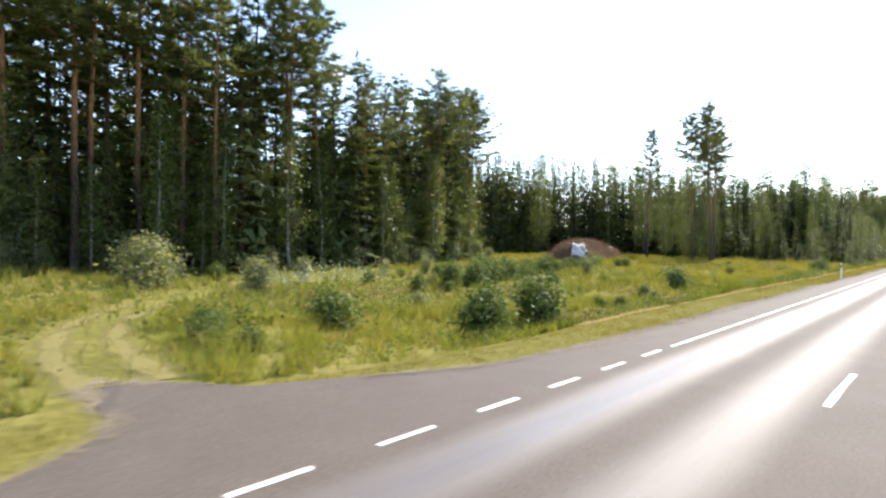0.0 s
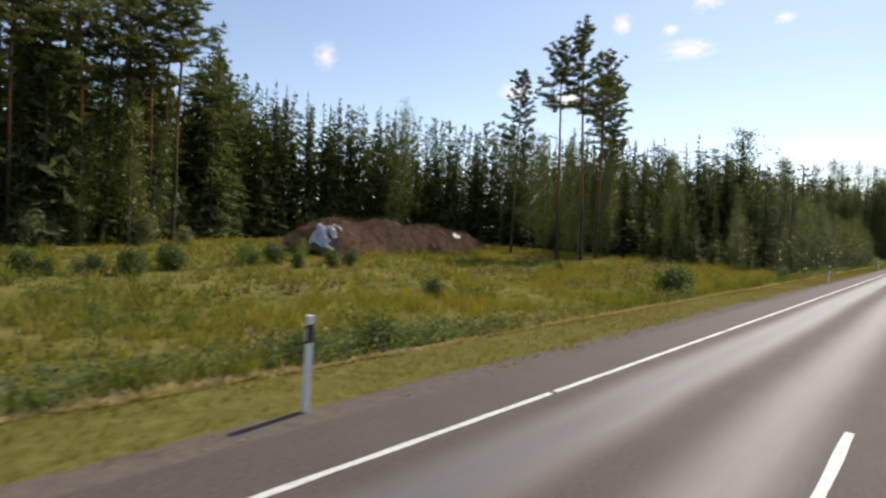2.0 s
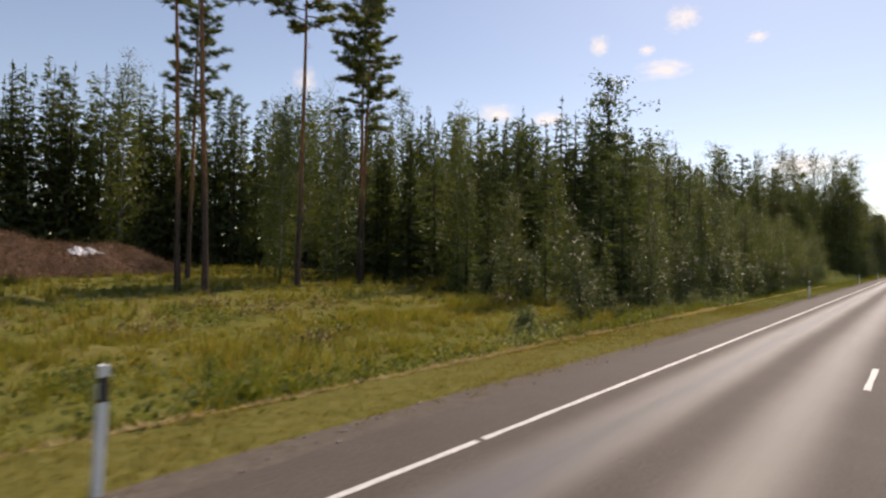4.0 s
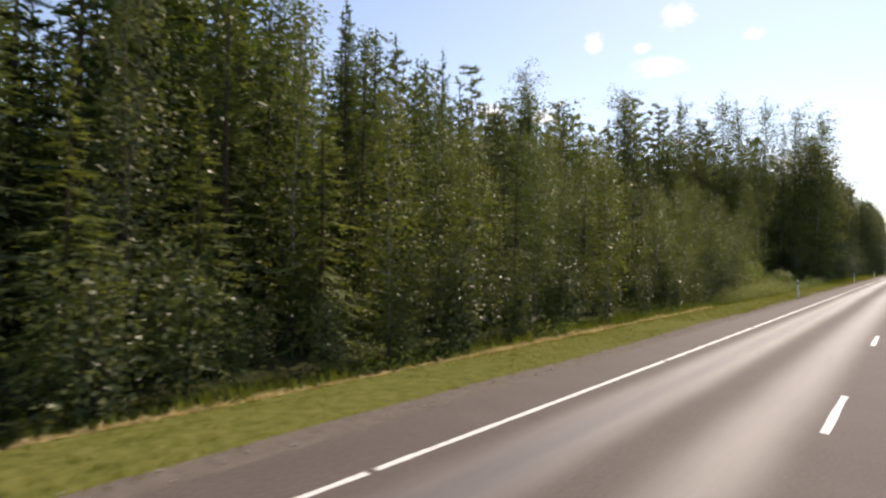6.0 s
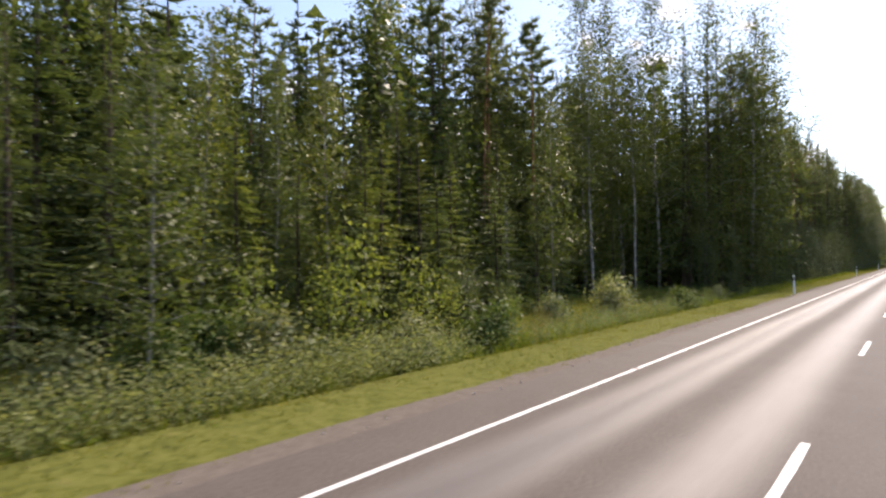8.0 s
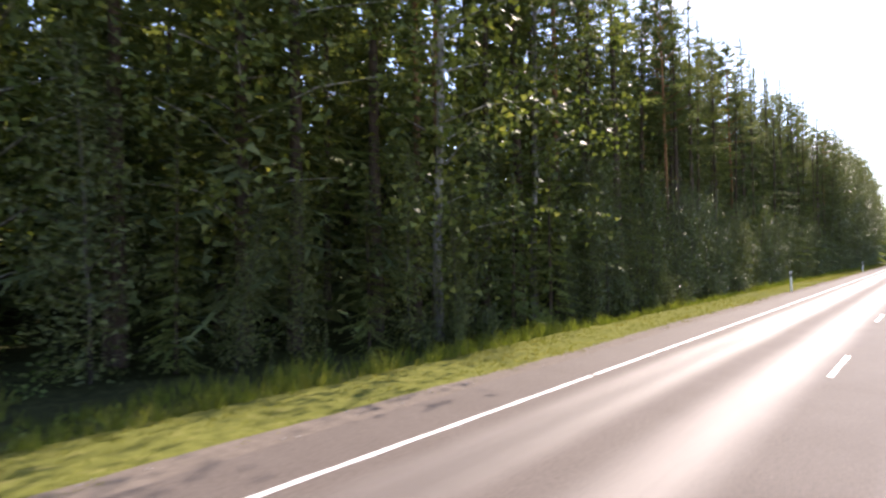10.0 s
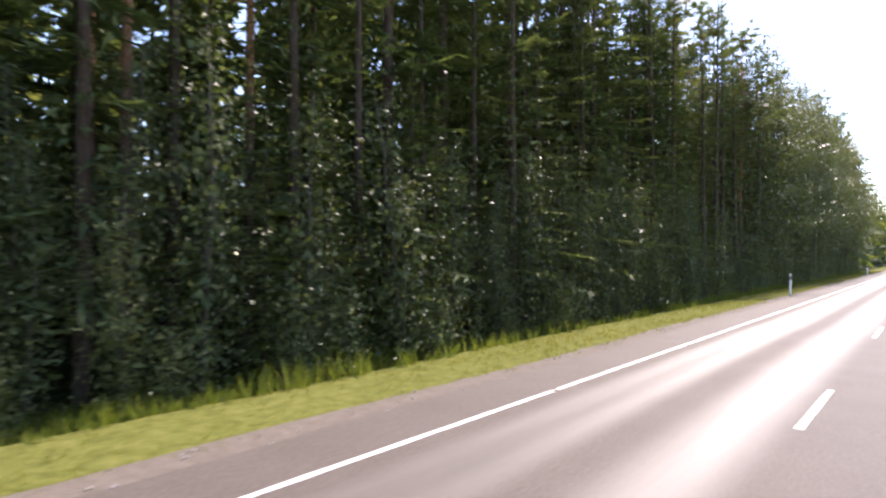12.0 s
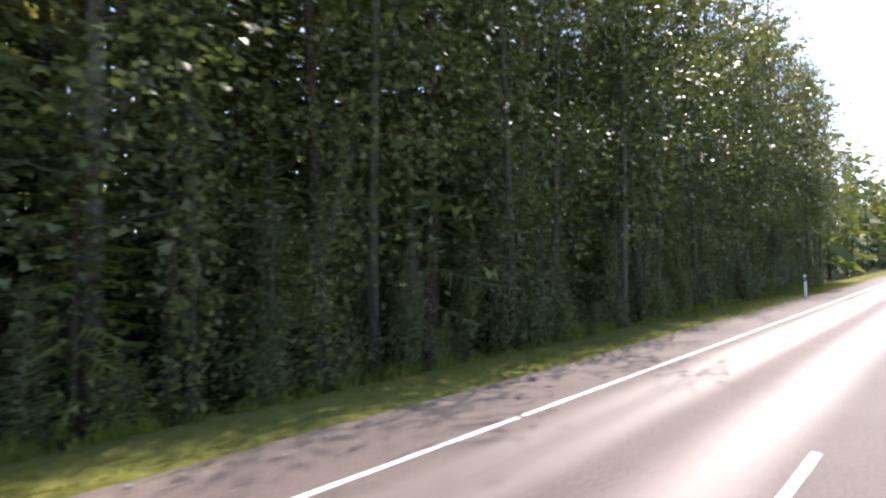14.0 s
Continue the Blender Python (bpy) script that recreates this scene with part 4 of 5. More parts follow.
# named trees round the clearing
for x, y, h, w in ((-41.0, 121.3, 30.5, 1), (-37.4, 121.6, 32, 0), (-39.6, 130.5, 31, 1), (-42.3, 139.8, 29.5, 2), (-45.5, 142.0, 31, 0), (-53.5, 127.6, 29.5, 2), (-65.9, 76.8, 29.5, 1), (-55, 37, 31, 0)):
    plant("lone_pine", x, y, h / 31, w, group="tall pines at the clearing")
for x, y, h in ((-87, 132.5, 30.5), (-62, 146, 24), (-47, 150, 23), (-33, 143, 17), (-50.0, 141.2, 21.5), (-43, 131, 15.5), (-46, 133, 17), (-41.5, 136, 16), (-52.5, 136.5, 19)):
    plant("birch", x, y, h / 14, group="clearing birches", squeeze=1.0)
plant("edge_spruce", -52.5, 47.0, 1.5, 0, group="west forest edge trees")
# forest tongue at the far end of the field
grow_line([(-66, 160), (-50, 149), (-38, 146)], 2.6, 1.3, [("birch_far", 2), ("spruce_far", 5), ("pine_far", 1)], 14, 19, "tongue trees", 1.3)
grow_line([(-38, 146), (-30, 143), (-17, 145)], 2.4, 1.3, [("birch", 2), ("spruce", 6)], 9.5, 13.5, "tongue trees", 1.3)
rear.line([(-68, 168), (-48, 158), (-34, 156), (-22, 156)], 2.6, 1.5, [("spruce_far", 5), ("pine_far", 2), ("birch_far", 2)], 14, 18)
rear.line([(-68, 178), (-48, 172), (-34, 168)], 2.6, 1.5, [("spruce_far", 4), ("pine_far", 3), ("birch_far", 1)], 18.5, 22)
grow_line([(-31, 139.5), (-22, 137.5), (-15.5, 138)], 2.2, 0.9, [("edge_spruce", 6), ("aspen", 1), ("under", 1)], 4, 8.5, "tongue edge trees")
for x, y, h in ((-20.8, 134.0, 7.6), (-13.6, 130.2, 6.4), (-12.6, 136.8, 6.4), (-15.4, 133.5, 5.0), (-13.2, 144.0, 6.0), (-13.2, 152.5, 6.6)):
    plant("aspen", x, y, h / 10, group="tongue edge trees", squeeze=1.5)

# forest along the road: a mixed young stand, birches at its rim
grow_line([(-14.2, 142), (-14.6, 168)], 2.8, 1.0, [("birch", 2), ("aspen", 2), ("edge_spruce", 4)], 7.5, 11.5, "roadside trees")
for x, y, h in ((-12.6, 167.6, 8.6), (-12.8, 172.0, 8.2), (-12.7, 176.4, 8.2), (-13.4, 179.8, 7.8), (-12.5, 183.8, 9.8), (-13.0, 191.8, 8.4), (-13.6, 194.8, 7.8), (-13.2, 198.2, 8.2), (-12.6, 202.2, 7.0), (-12.8, 205.6, 8.9), (-12.6, 209.2, 6.8), (-12.9, 212.4, 8.4)):
    plant("birch", x, y, h / 14, group="roadside birches", squeeze=1.22)
plant("birch", -16.9, 237.2, 1.0, 2, group="roadside birches", squeeze=0.95)
grow_line([(-16.4, 168), (-16.4, 182)], 2.8, 0.7, [("old_spruce", 1)], 8, 10, "roadside trees", 1.3)
grow_line([(-16.6, 192), (-16.6, 213)], 2.8, 0.7, [("old_spruce", 1)], 8, 10, "roadside trees", 1.3)
for x, y, h in ((-15.6, 216.0, 8.2), (-16.4, 218.6, 7.0), (-15.2, 220.6, 7.8), (-16.6, 222.8, 9.0), (-15.4, 225.0, 7.2), (-16.8, 227.4, 8.4), (-15.8, 229.8, 7.4), (-17.2, 232.2, 8.6), (-16.4, 234.6, 7.0)):
    plant("edge_spruce", x, y, h / 9, group="roadside young spruces", squeeze=rnd.uniform(1.1, 1.3))
for x, y, h in ((-13.1, 223.0, 2.6), (-12.9, 221.2, 3.4), (-13.6, 218.7, 4.4), (-12.8, 217.2, 3.0), (-13.4, 215.2, 3.2), (-12.7, 226.4, 2.0)):
    plant("sapling", x, y, h / 2.2, group="roadside saplings", squeeze=0.85, label="thin sunlit sapling behind the ditch herbs")
grow_line([(-18.0, 148), (-18.4, 174)], 2.5, 0.9, [("old_spruce", 8), ("birch", 2)], 12, 14.5, "roadside trees", 1.3)
grow_line([(-18.4, 174), (-18.8, 216), (-20.0, 236)], 2.3, 0.9, [("old_spruce", 8), ("birch", 2)], 10, 12.5, "roadside trees", 1.3)
rear.line([(-22, 158), (-21.8, 176)], 2.6, 1.0, [("spruce", 1)], 14, 16.5, 1.3)
rear.line([(-22, 176), (-22, 222), (-23, 238)], 2.5, 1.0, [("spruce", 5), ("birch_far", 2)], 11.5, 13.8, 1.3)
rear.line([(-25.5, 158), (-25.5, 184)], 2.5, 1.2, [("spruce", 5), ("birch_far", 1)], 16, 18.3, 1.3)
rear.line([(-26, 184), (-26, 222)], 2.4, 1.2, [("spruce", 5), ("pine", 1), ("birch_far", 2)], 12.5, 15, 1.3)
rear.line([(-26, 222), (-26.5, 238)], 2.6, 1.2, [("spruce_far", 4), ("pine_far", 3), ("birch_far", 1)], 16, 20, 1.3)
rear.line([(-34, 208), (-35, 238)], 2.2, 1.4, [("spruce_rear", 4), ("birch_far", 1)], 19, 23.5, 1.3)
rear.line([(-37, 238), (-36, 285)], 2.2, 1.4, [("spruce_rear", 4), ("pine_far", 1)], 24, 29, 1.3)
rear.line([(-66, 184), (-40, 172), (-26, 166)], 2.2, 1.4, [("spruce_rear", 5), ("birch_far", 1)], 22, 26.5, 1.3)
rear.line([(-32, 165), (-34, 208)], 2.2, 1.4, [("spruce_rear", 4), ("birch_far", 1)], 16, 21.5, 1.3)
rear.line([(-45, 190), (-46, 238)], 2.4, 1.6, [("spruce_rear", 3), ("birch_far", 1), ("pine_far", 1)], 21, 26.5, 1.3)
rear.line([(-53, 200), (-54, 245)], 2.6, 1.6, [("spruce_rear", 4), ("pine_far", 1)], 23, 28, 1.3)
rear.line([(-37, 170), (-37, 226)], 2.4, 1.4, [("spruce_far", 4), ("pine_far", 3), ("birch_far", 1)], 18, 20.5, 1.3)
for x, y, h, key in ((-41.6, 219.4, 27.5, "birch_tall"), (-54.6, 214.7, 29.5, "spruce_far"), (-48.0, 217.0, 27, "pine_far"), (-35.3, 241.0, 29, "birch_tall"), (-33.2, 239.0, 27, "birch_far"), (-27.8, 244.2, 26.5, "birch_tall"), (-31.0, 243.0, 25.5, "pine_far"), (-29.5, 248.0, 27, "spruce_far"), (-25.1, 259.6, 30, "birch_tall"), (-22.4, 260.5, 28.5, "birch_tall"), (-19.6, 262.4, 29, "birch_tall"), (-16.8, 268.6, 29, "birch_tall"), (-14.0, 275.3, 29.5, "birch_tall"), (-14.6, 283.0, 29, "birch_tall"), (-13.6, 291.0, 25, "high_spruce"), (-13.2, 300.0, 22, "high_spruce"), (-13.0, 308.4, 19.5, "high_spruce"), (-44.0, 232.0, 25, "pine_far")):
    plant(key, x, y, 1.08 * h / HEIGHT[key], 2 if key == "birch_tall" else None, group="roadside forest", squeeze=1.15)
grow_line([(-25.5, 238), (-24.0, 258)], 2.2, 1.2, [("spruce", 4), ("pine_far", 2), ("birch_tall", 1)], 19, 24, "roadside forest")
rear.line([(-30, 238), (-29, 275)], 2.4, 1.4, [("spruce_far", 4), ("pine_far", 3)], 22, 25.5)
grow_line([(-12.2, 141), (-12.2, 162)], 2.3, 0.8, [("under", 5), ("young_spruce", 1)], 1.6, 4.2, "roadside bushes")
grow_line([(-11.8, 162), (-12.0, 182)], 2.2, 0.5, [("under", 4), ("aspen", 1)], 1.8, 4.0, "roadside bushes")
grow_line([(-14.6, 158), (-14.8, 186), (-14.8, 213)], 2.7, 0.7, [("under", 5), ("young_spruce", 1)], 1.6, 3.6, "roadside bushes")
plant("aspen", -11.7, 186.1, 0.31, 0, group="roadside bushes", squeeze=1.5)
grow_line([(-12.1, 190), (-11.7, 206)], 2.0, 0.5, [("under", 1)], 1.6, 3.2, "roadside bushes")
grow_line([(-13.5, 216), (-14.6, 232)], 2.4, 0.7, [("under", 3), ("young_spruce", 2)], 1.6, 3.4, "roadside bushes")
# tall old stand close to the road
plant("birch_tall", -20.6, 250.2, 0.9, 1, group="roadside trees")
plant("birch_tall", -19.8, 257.0, 0.95, 1, group="roadside trees")
grow_line([(-18.5, 263), (-15.2, 274), (-15.0, 290)], 2.2, 0.6, [("pine", 3), ("old_spruce", 6), ("birch_tall", 2)], 24.5, 28, "roadside trees")
grow_line([(-14.4, 288), (-13.9, 300), (-13.7, 340)], 2.7, 0.9, [("old_spruce", 5), ("high_spruce", 2), ("pine", 1)], 20, 25, "roadside trees")
grow_line([(-13.4, 341), (-12.8, 362), (-12.4, 430)], 2.9, 0.9, [("old_spruce", 3), ("high_spruce", 5), ("pine", 1)], 21, 26, "roadside trees")
grow_line([(-12.4, 364), (-11.3, 380), (-10.9, 432)], 3.4, 0.9, [("aspen_tall", 1)], 20, 25, "roadside trees")
grow_line([(-14.9, 324), (-14.4, 354)], 3.0, 0.8, [("old_spruce", 1)], 24, 27, "roadside trees", 1.25)
grow_line([(-16.5, 285), (-16.2, 330), (-15.6, 358), (-14.6, 375), (-14.4, 430)], 3.4, 0.8, [("pine", 4), ("spruce", 6)], 22, 27, "roadside trees")
rear.line([(-20.5, 266), (-19.4, 320), (-18.0, 436)], 3.6, 1.2, [("spruce_far", 6), ("pine_far", 2)], 21, 26)
grow_line([(-16.0, 263), (-13.4, 272), (-12.4, 285)], 1.9, 0.6, [("aspen", 5), ("edge_spruce", 2)], 5, 9, "roadside undergrowth")
grow_line([(-10.9, 352), (-10.7, 366), (-10.5, 378), (-10.4, 425)], 2.0, 0.5, [("thicket", 1)], 2.5, 7, "roadside undergrowth")
grow_line([(-11.7, 284), (-11.6, 350)], 1.6, 0.5, [("thicket", 1)], 4, 8.5, "roadside undergrowth")
grow_line([(-12.8, 350), (-12.0, 370), (-11.8, 425)], 2.5, 0.6, [("thicket", 3), ("edge_spruce", 2)], 5, 9, "roadside undergrowth")
grow_line([(-13.0, 284), (-13.0, 350)], 1.8, 0.5, [("thicket", 6), ("edge_spruce", 2)], 6.5, 10, "roadside undergrowth")
grow_line([(-13.0, 266), (-11.0, 290), (-10.9, 358), (-9.9, 376), (-9.8, 425)], 2.3, 0.4, [("under", 4), ("young_spruce", 1)], 1.2, 2.8, "roadside undergrowth")
rear.line([(-23.5, 272), (-22.5, 330), (-21.5, 436)], 4.0, 1.3, [("spruce_far", 5), ("pine_far", 3)], 20, 27)
grow_line([(-21.5, 240), (-20.5, 262)], 2.6, 1.0, [("edge_spruce", 4), ("spruce", 2)], 7, 13, "roadside undergrowth")
grow_line([(-10.4, 246), (-10.6, 262)], 3.0, 0.5, [("under", 1)], 1.0, 1.8, "roadside bushes")


rear.build("rear_forest", "dense mixed forest behind the first rows of trees")


def far_woods():
    """Distant forest: simple tapering crowns, too far to count."""
    s = Soup(True)
    spots = [(rnd.uniform(-34, -13.0), rnd.uniform(438, 760)) for _ in range(210)]
    spots += [(rnd.uniform(-125, -76), rnd.uniform(-80, 75)) for _ in range(230)]
    spots += [(rnd.uniform(-135, -101), rnd.uniform(70, 205)) for _ in range(230)]
    spots += [(rnd.uniform(-110, -56), rnd.uniform(190, 280)) for _ in range(170)]
    spots += [(rnd.uniform(-56, -23), rnd.uniform(270, 470)) for _ in range(270)]
    spots += [(rnd.uniform(-100, -56), rnd.uniform(280, 520)) for _ in range(220)]
    spots += [(rnd.uniform(-110, -84), rnd.uniform(62, 94)) for _ in range(70)]
    spots += [(rnd.uniform(-60, -40), rnd.uniform(238, 288)) for _ in range(60)]
    trees = [(x, y, rnd.uniform(21, 28), 48) for x, y in spots]
    rows = [(off(W_SOUTH, -11, 2), 27, 31), (off(W_SOUTH, -15, 3), 27, 31), (off(W_SOUTH, -19, 2), 26, 31), (off(W_MID, -11, 2), 22, 26), (off(W_NORTH, -11, 2), 25, 30), (off(BACK, -6, 4), 27, 32), (off(BACK, -12, 8), 26, 31),
            ([(-27, 285), (-25.5, 440)], 18, 25), ([(-31, 285), (-29.5, 440)], 22, 28)]
    for line, lo, hi in rows:
        for (x0, y0), (x1, y1) in zip(line[:-1], line[1:]):
            n = max(1, round(math.hypot(x1 - x0, y1 - y0) / 2.4))
            trees += [(x0 + (x1 - x0) * k / n + rnd.uniform(-1.5, 1.5), y0 + (y1 - y0) * k / n + rnd.uniform(-1.5, 1.5), rnd.uniform(lo, hi), 300) for k in range(n)]
    for x, y, h, n in trees:
        z0 = float(ground_z(x, y))
        p = np.array([x, y, z0])
        s.tube([p, p + [0, 0, h * 0.9]], [0.2, 0.04], 4)
        f = RNG.uniform(0.02, 1.0, n) ** 0.85
        r = (0.17 * h * (1 - f) ** 0.75 + 0.25) * RNG.uniform(0.2, 1.1, n)
        a = RNG.uniform(0, 6.283, n)
        o = np.column_stack([np.cos(a), np.sin(a), np.zeros(n)])
        b = p + o * (r * 0.35)[:, None] + np.column_stack([np.zeros(n), np.zeros(n), f * h])
        L = RNG.uniform(1.2, 2.6, n)[:, None] * min(1.4, (120 / n) ** 0.55) * (0.55 + 0.6 * (1 - f))[:, None]
        t = b + unit(o + [0, 0, -0.25] + RNG.normal(0, 0.3, (n, 3))) * L
        s.kites(b, t, unit(np.cross(o, [0, 0, 1.0]) + RNG.normal(0, 0.35, (n, 3))), 0.36 * L)
    ob = place("far_forest", s.mesh("far_forest", [M_SPRUCE]))
    tagged(ob, "dense dark coniferous forest in the distance", "forest", kind="stuff")


far_woods()


# ---- brushwood pile ----
def brush_pile():
    root = tagged(new("brushwood_pile"), "long reddish-brown pile of logging brushwood on grass", "brushwood pile")
    p0, p1 = np.array([-49.0, 84.0]), np.array([-65.7, 131.0])
    d = (p1 - p0) / np.linalg.norm(p1 - p0)
    nrm = np.array([-d[1], d[0]])
    L = np.linalg.norm(p1 - p0)

    def top(u, v):
        e = np.interp(u, [0, 0.04, 0.12, 0.35, 0.7, 0.88, 1.0], [0.2, 0.72, 1.0, 0.95, 0.88, 0.66, 0.1])
        e = e * (1 + 0.10 * np.sin(u * 23) + 0.07 * np.sin(u * 61 + v * 3))
        return 3.7 * e * np.clip(1 - np.abs(v) ** 2.4, 0, 1)

    u, v = np.meshgrid(np.linspace(0, 1, 60), np.linspace(-1, 1, 22), indexing="ij")
    wide = 4.6 + 0.5 * np.sin(u * 17) + 0.3 * np.sin(u * 43)
    xy = p0 + d * (u * L)[..., None] + nrm * (v * wide)[..., None]
    z = top(u, v) + ground_z(xy[..., 0], xy[..., 1]) - 0.05 + 0.12 * np.sin(u * 90 + v * 7) * np.sin(v * 13)
    verts = np.concatenate([xy, z[..., None]], -1).reshape(-1, 3)
    i, j = np.meshgrid(np.arange(59), np.arange(21), indexing="ij")
    a = (i * 22 + j).ravel()
    place("core", mesh_of("core", verts, np.stack([a, a + 22, a + 23, a + 1], 1), None, [M_MOUND], None, True), root)
    n = 36000
    u, v = RNG.random(n), RNG.uniform(-1, 1, n)
    wide = 4.6 + 0.5 * np.sin(u * 17) + 0.3 * np.sin(u * 43)
    xy = p0 + d * (u * L)[:, None] + nrm * (v * wide)[:, None]
    c = np.column_stack([xy, top(u, v) + ground_z(xy[:, 0], xy[:, 1]) + RNG.uniform(-0.15, 0.1, n)])
    out = unit(RNG.normal(0, 1, (n, 3)) * [1, 1, 0.55] + [0, 0, 0.25])
    s = Soup()
    ln = RNG.uniform(0.4, 1.7, (n, 1))
    s.spikes(c - out * ln * 0.3, c + out * ln * 0.7, unit(np.cross(out, RNG.normal(0, 1, (n, 3)))), RNG.uniform(0.009, 0.026, n))
    tw = place("brushwood_cover", s.mesh("brushwood_cover", [M_TWIG]), root, "tangled dry reddish twigs")
    tw["kind"] = "stuff"

    def sheet(u0, u1, v0, v1, lift):
        uu, vv = np.meshgrid(np.linspace(u0, u1, 14), np.linspace(v0, v1, 10), indexing="ij")
        w = 4.6
        q = p0 + d * (uu * L)[..., None] + nrm * (vv * w)[..., None]
        zz = top(uu, vv) + ground_z(q[..., 0], q[..., 1]) + lift + 0.16 * np.sin(uu * 240) * np.sin(vv * 17) + 0.07 * np.sin(uu * 560 + vv * 9)
        vs = np.concatenate([q, zz[..., None]], -1).reshape(-1, 3)
        ii, jj = np.meshgrid(np.arange(13), np.arange(9), indexing="ij")
        b = (ii * 10 + jj).ravel()
        lower = vs - [0, 0, 0.02]
        qd = np.stack([b, b + 10, b + 11, b + 1], 1)
        ob = place("cover_sheet", mesh_of("cover_sheet", np.concatenate([vs, lower]), np.concatenate([qd, qd[:, ::-1] + 140]), None, [M_TARP], None, True))
        tagged(ob, "crumpled bluish-white cover sheet on the brushwood pile", "cover sheet", "cover sheets")

    sheet(0.008, 0.046, -0.75, -0.1, 0.14)
    sheet(0.058, 0.07, -0.6, -0.35, 0.14)
    sheet(0.36, 0.39, -0.4, -0.2, 0.13)
    sheet(0.735, 0.80, -0.62, -0.42, 0.16)


brush_pile()

# ---- bushes and saplings in the field ----
def scatter(spots, group):
    for x, y, size, key in spots:
        plant(key, x, y, size, group=group, squeeze=1.18)


# beside the side track
scatter((
    (-15.2, 11.1, 0.85, "bush"), (-13.6, 17.2, 1.2, "bush"), (-13.7, 21.5, 1.35, "bush"), (-14.3, 30.8, 0.42, "bush"), (-14.9, 29.6, 0.42, "bush"), (-13.85, 35.2, 0.42, "bush"),
    (-16.75, 46.5, 1.02, "bush"), (-33.5, 10.9, 1.3, "willow"), (-36.0, 13.0, 1.2, "willow"), (-31.5, 17.0, 1.0, "willow"), (-13.4, 6.0, 0.48, "bush"), (-12.4, 6.6, 0.4, "bush"), (-14.7, 6.5, 0.5, "bush"),
    (-26.5, 18.5, 0.8, "sapling"), (-16.2, 38.6, 0.5, "bush"),
), "field bushes")
# along the middle of the field
scatter((
    (-16.8, 56.6, 0.65, "sapling"), (-20.1, 73.1, 0.6, "bush"), (-12.6, 76.9, 0.6, "sapling"), (-12.8, 82.5, 0.6, "sapling"), (-13.5, 89.4, 1.2, "bush"), (-10.8, 61.2, 0.7, "bush"),
    (-10.6, 58.6, 0.6, "bush"), (-12.0, 59.6, 0.5, "bush"), (-13.0, 80.2, 0.5, "sapling"), (-10.7, 84.0, 0.55, "sapling"), (-11.0, 82.4, 0.5, "bush"),
), "field bushes")
# towards the pile and the forest tongue
scatter((
    (-13.9, 91.8, 1.15, "bush"), (-18.6, 90.6, 0.5, "sapling"), (-12.2, 95.2, 0.5, "bush"), (-34.5, 63.2, 0.95, "bush"), (-36.3, 66.2, 0.9, "bush"), (-38.6, 66.9, 0.9, "bush"),
    (-38.3, 72.5, 0.9, "bush"), (-40.0, 75.5, 1.0, "bush"), (-37.2, 81.0, 0.8, "bush"), (-41.5, 79.0, 0.9, "sapling"), (-27.5, 99.0, 0.5, "bush"), (-13.0, 111.2, 0.5, "sapling"),
    (-14.2, 110.6, 0.5, "sapling"), (-13.6, 107.8, 0.4, "sapling"), (-12.0, 104.0, 0.45, "bush"), (-11.6, 99.5, 0.4, "bush"), (-11.6, 136.3, 0.6, "willow"), (-11.4, 141.5, 0.55, "willow"),
    (-11.4, 147.6, 0.6, "willow"), (-12.7, 133.0, 0.5, "willow"), (-13.4, 124.3, 0.6, "willow"),
), "field bushes")
# in the forest opening
scatter((
    (-11.6, 223.4, 1.0, "bush"), (-12.4, 235.6, 0.9, "willow"), (-13.6, 238.4, 1.0, "willow"), (-10.4, 241.0, 0.8, "bush"), (-13.0, 230.5, 0.7, "willow"), (-11.5, 219.5, 0.7, "willow"),
    (-12.6, 210.6, 0.8, "willow"), (-13.4, 212.6, 1.0, "bush"), (-12.9, 215.4, 0.9, "willow"), (-14.3, 214.6, 1.1, "bush"),
), "roadside bushes")
for k in range(16):
    f = (k + rnd.uniform(-0.4, 0.4)) / 15
    plant("bush", -27.4 - 7.6 * f + rnd.uniform(-0.7, 0.7), 30.6 + 27.0 * f, rnd.uniform(1.05, 1.45) * (1 - 0.25 * f), group="row of field bushes", squeeze=1.1)
for _ in range(46):
    x, y = rnd.uniform(-44, -19), rnd.uniform(18, 84)
    if x < -30 or y < 60:
        plant(pick([("bush", 3), ("sapling", 2), ("willow", 1)]), x, y, rnd.uniform(0.35, 0.85), group="field bushes")


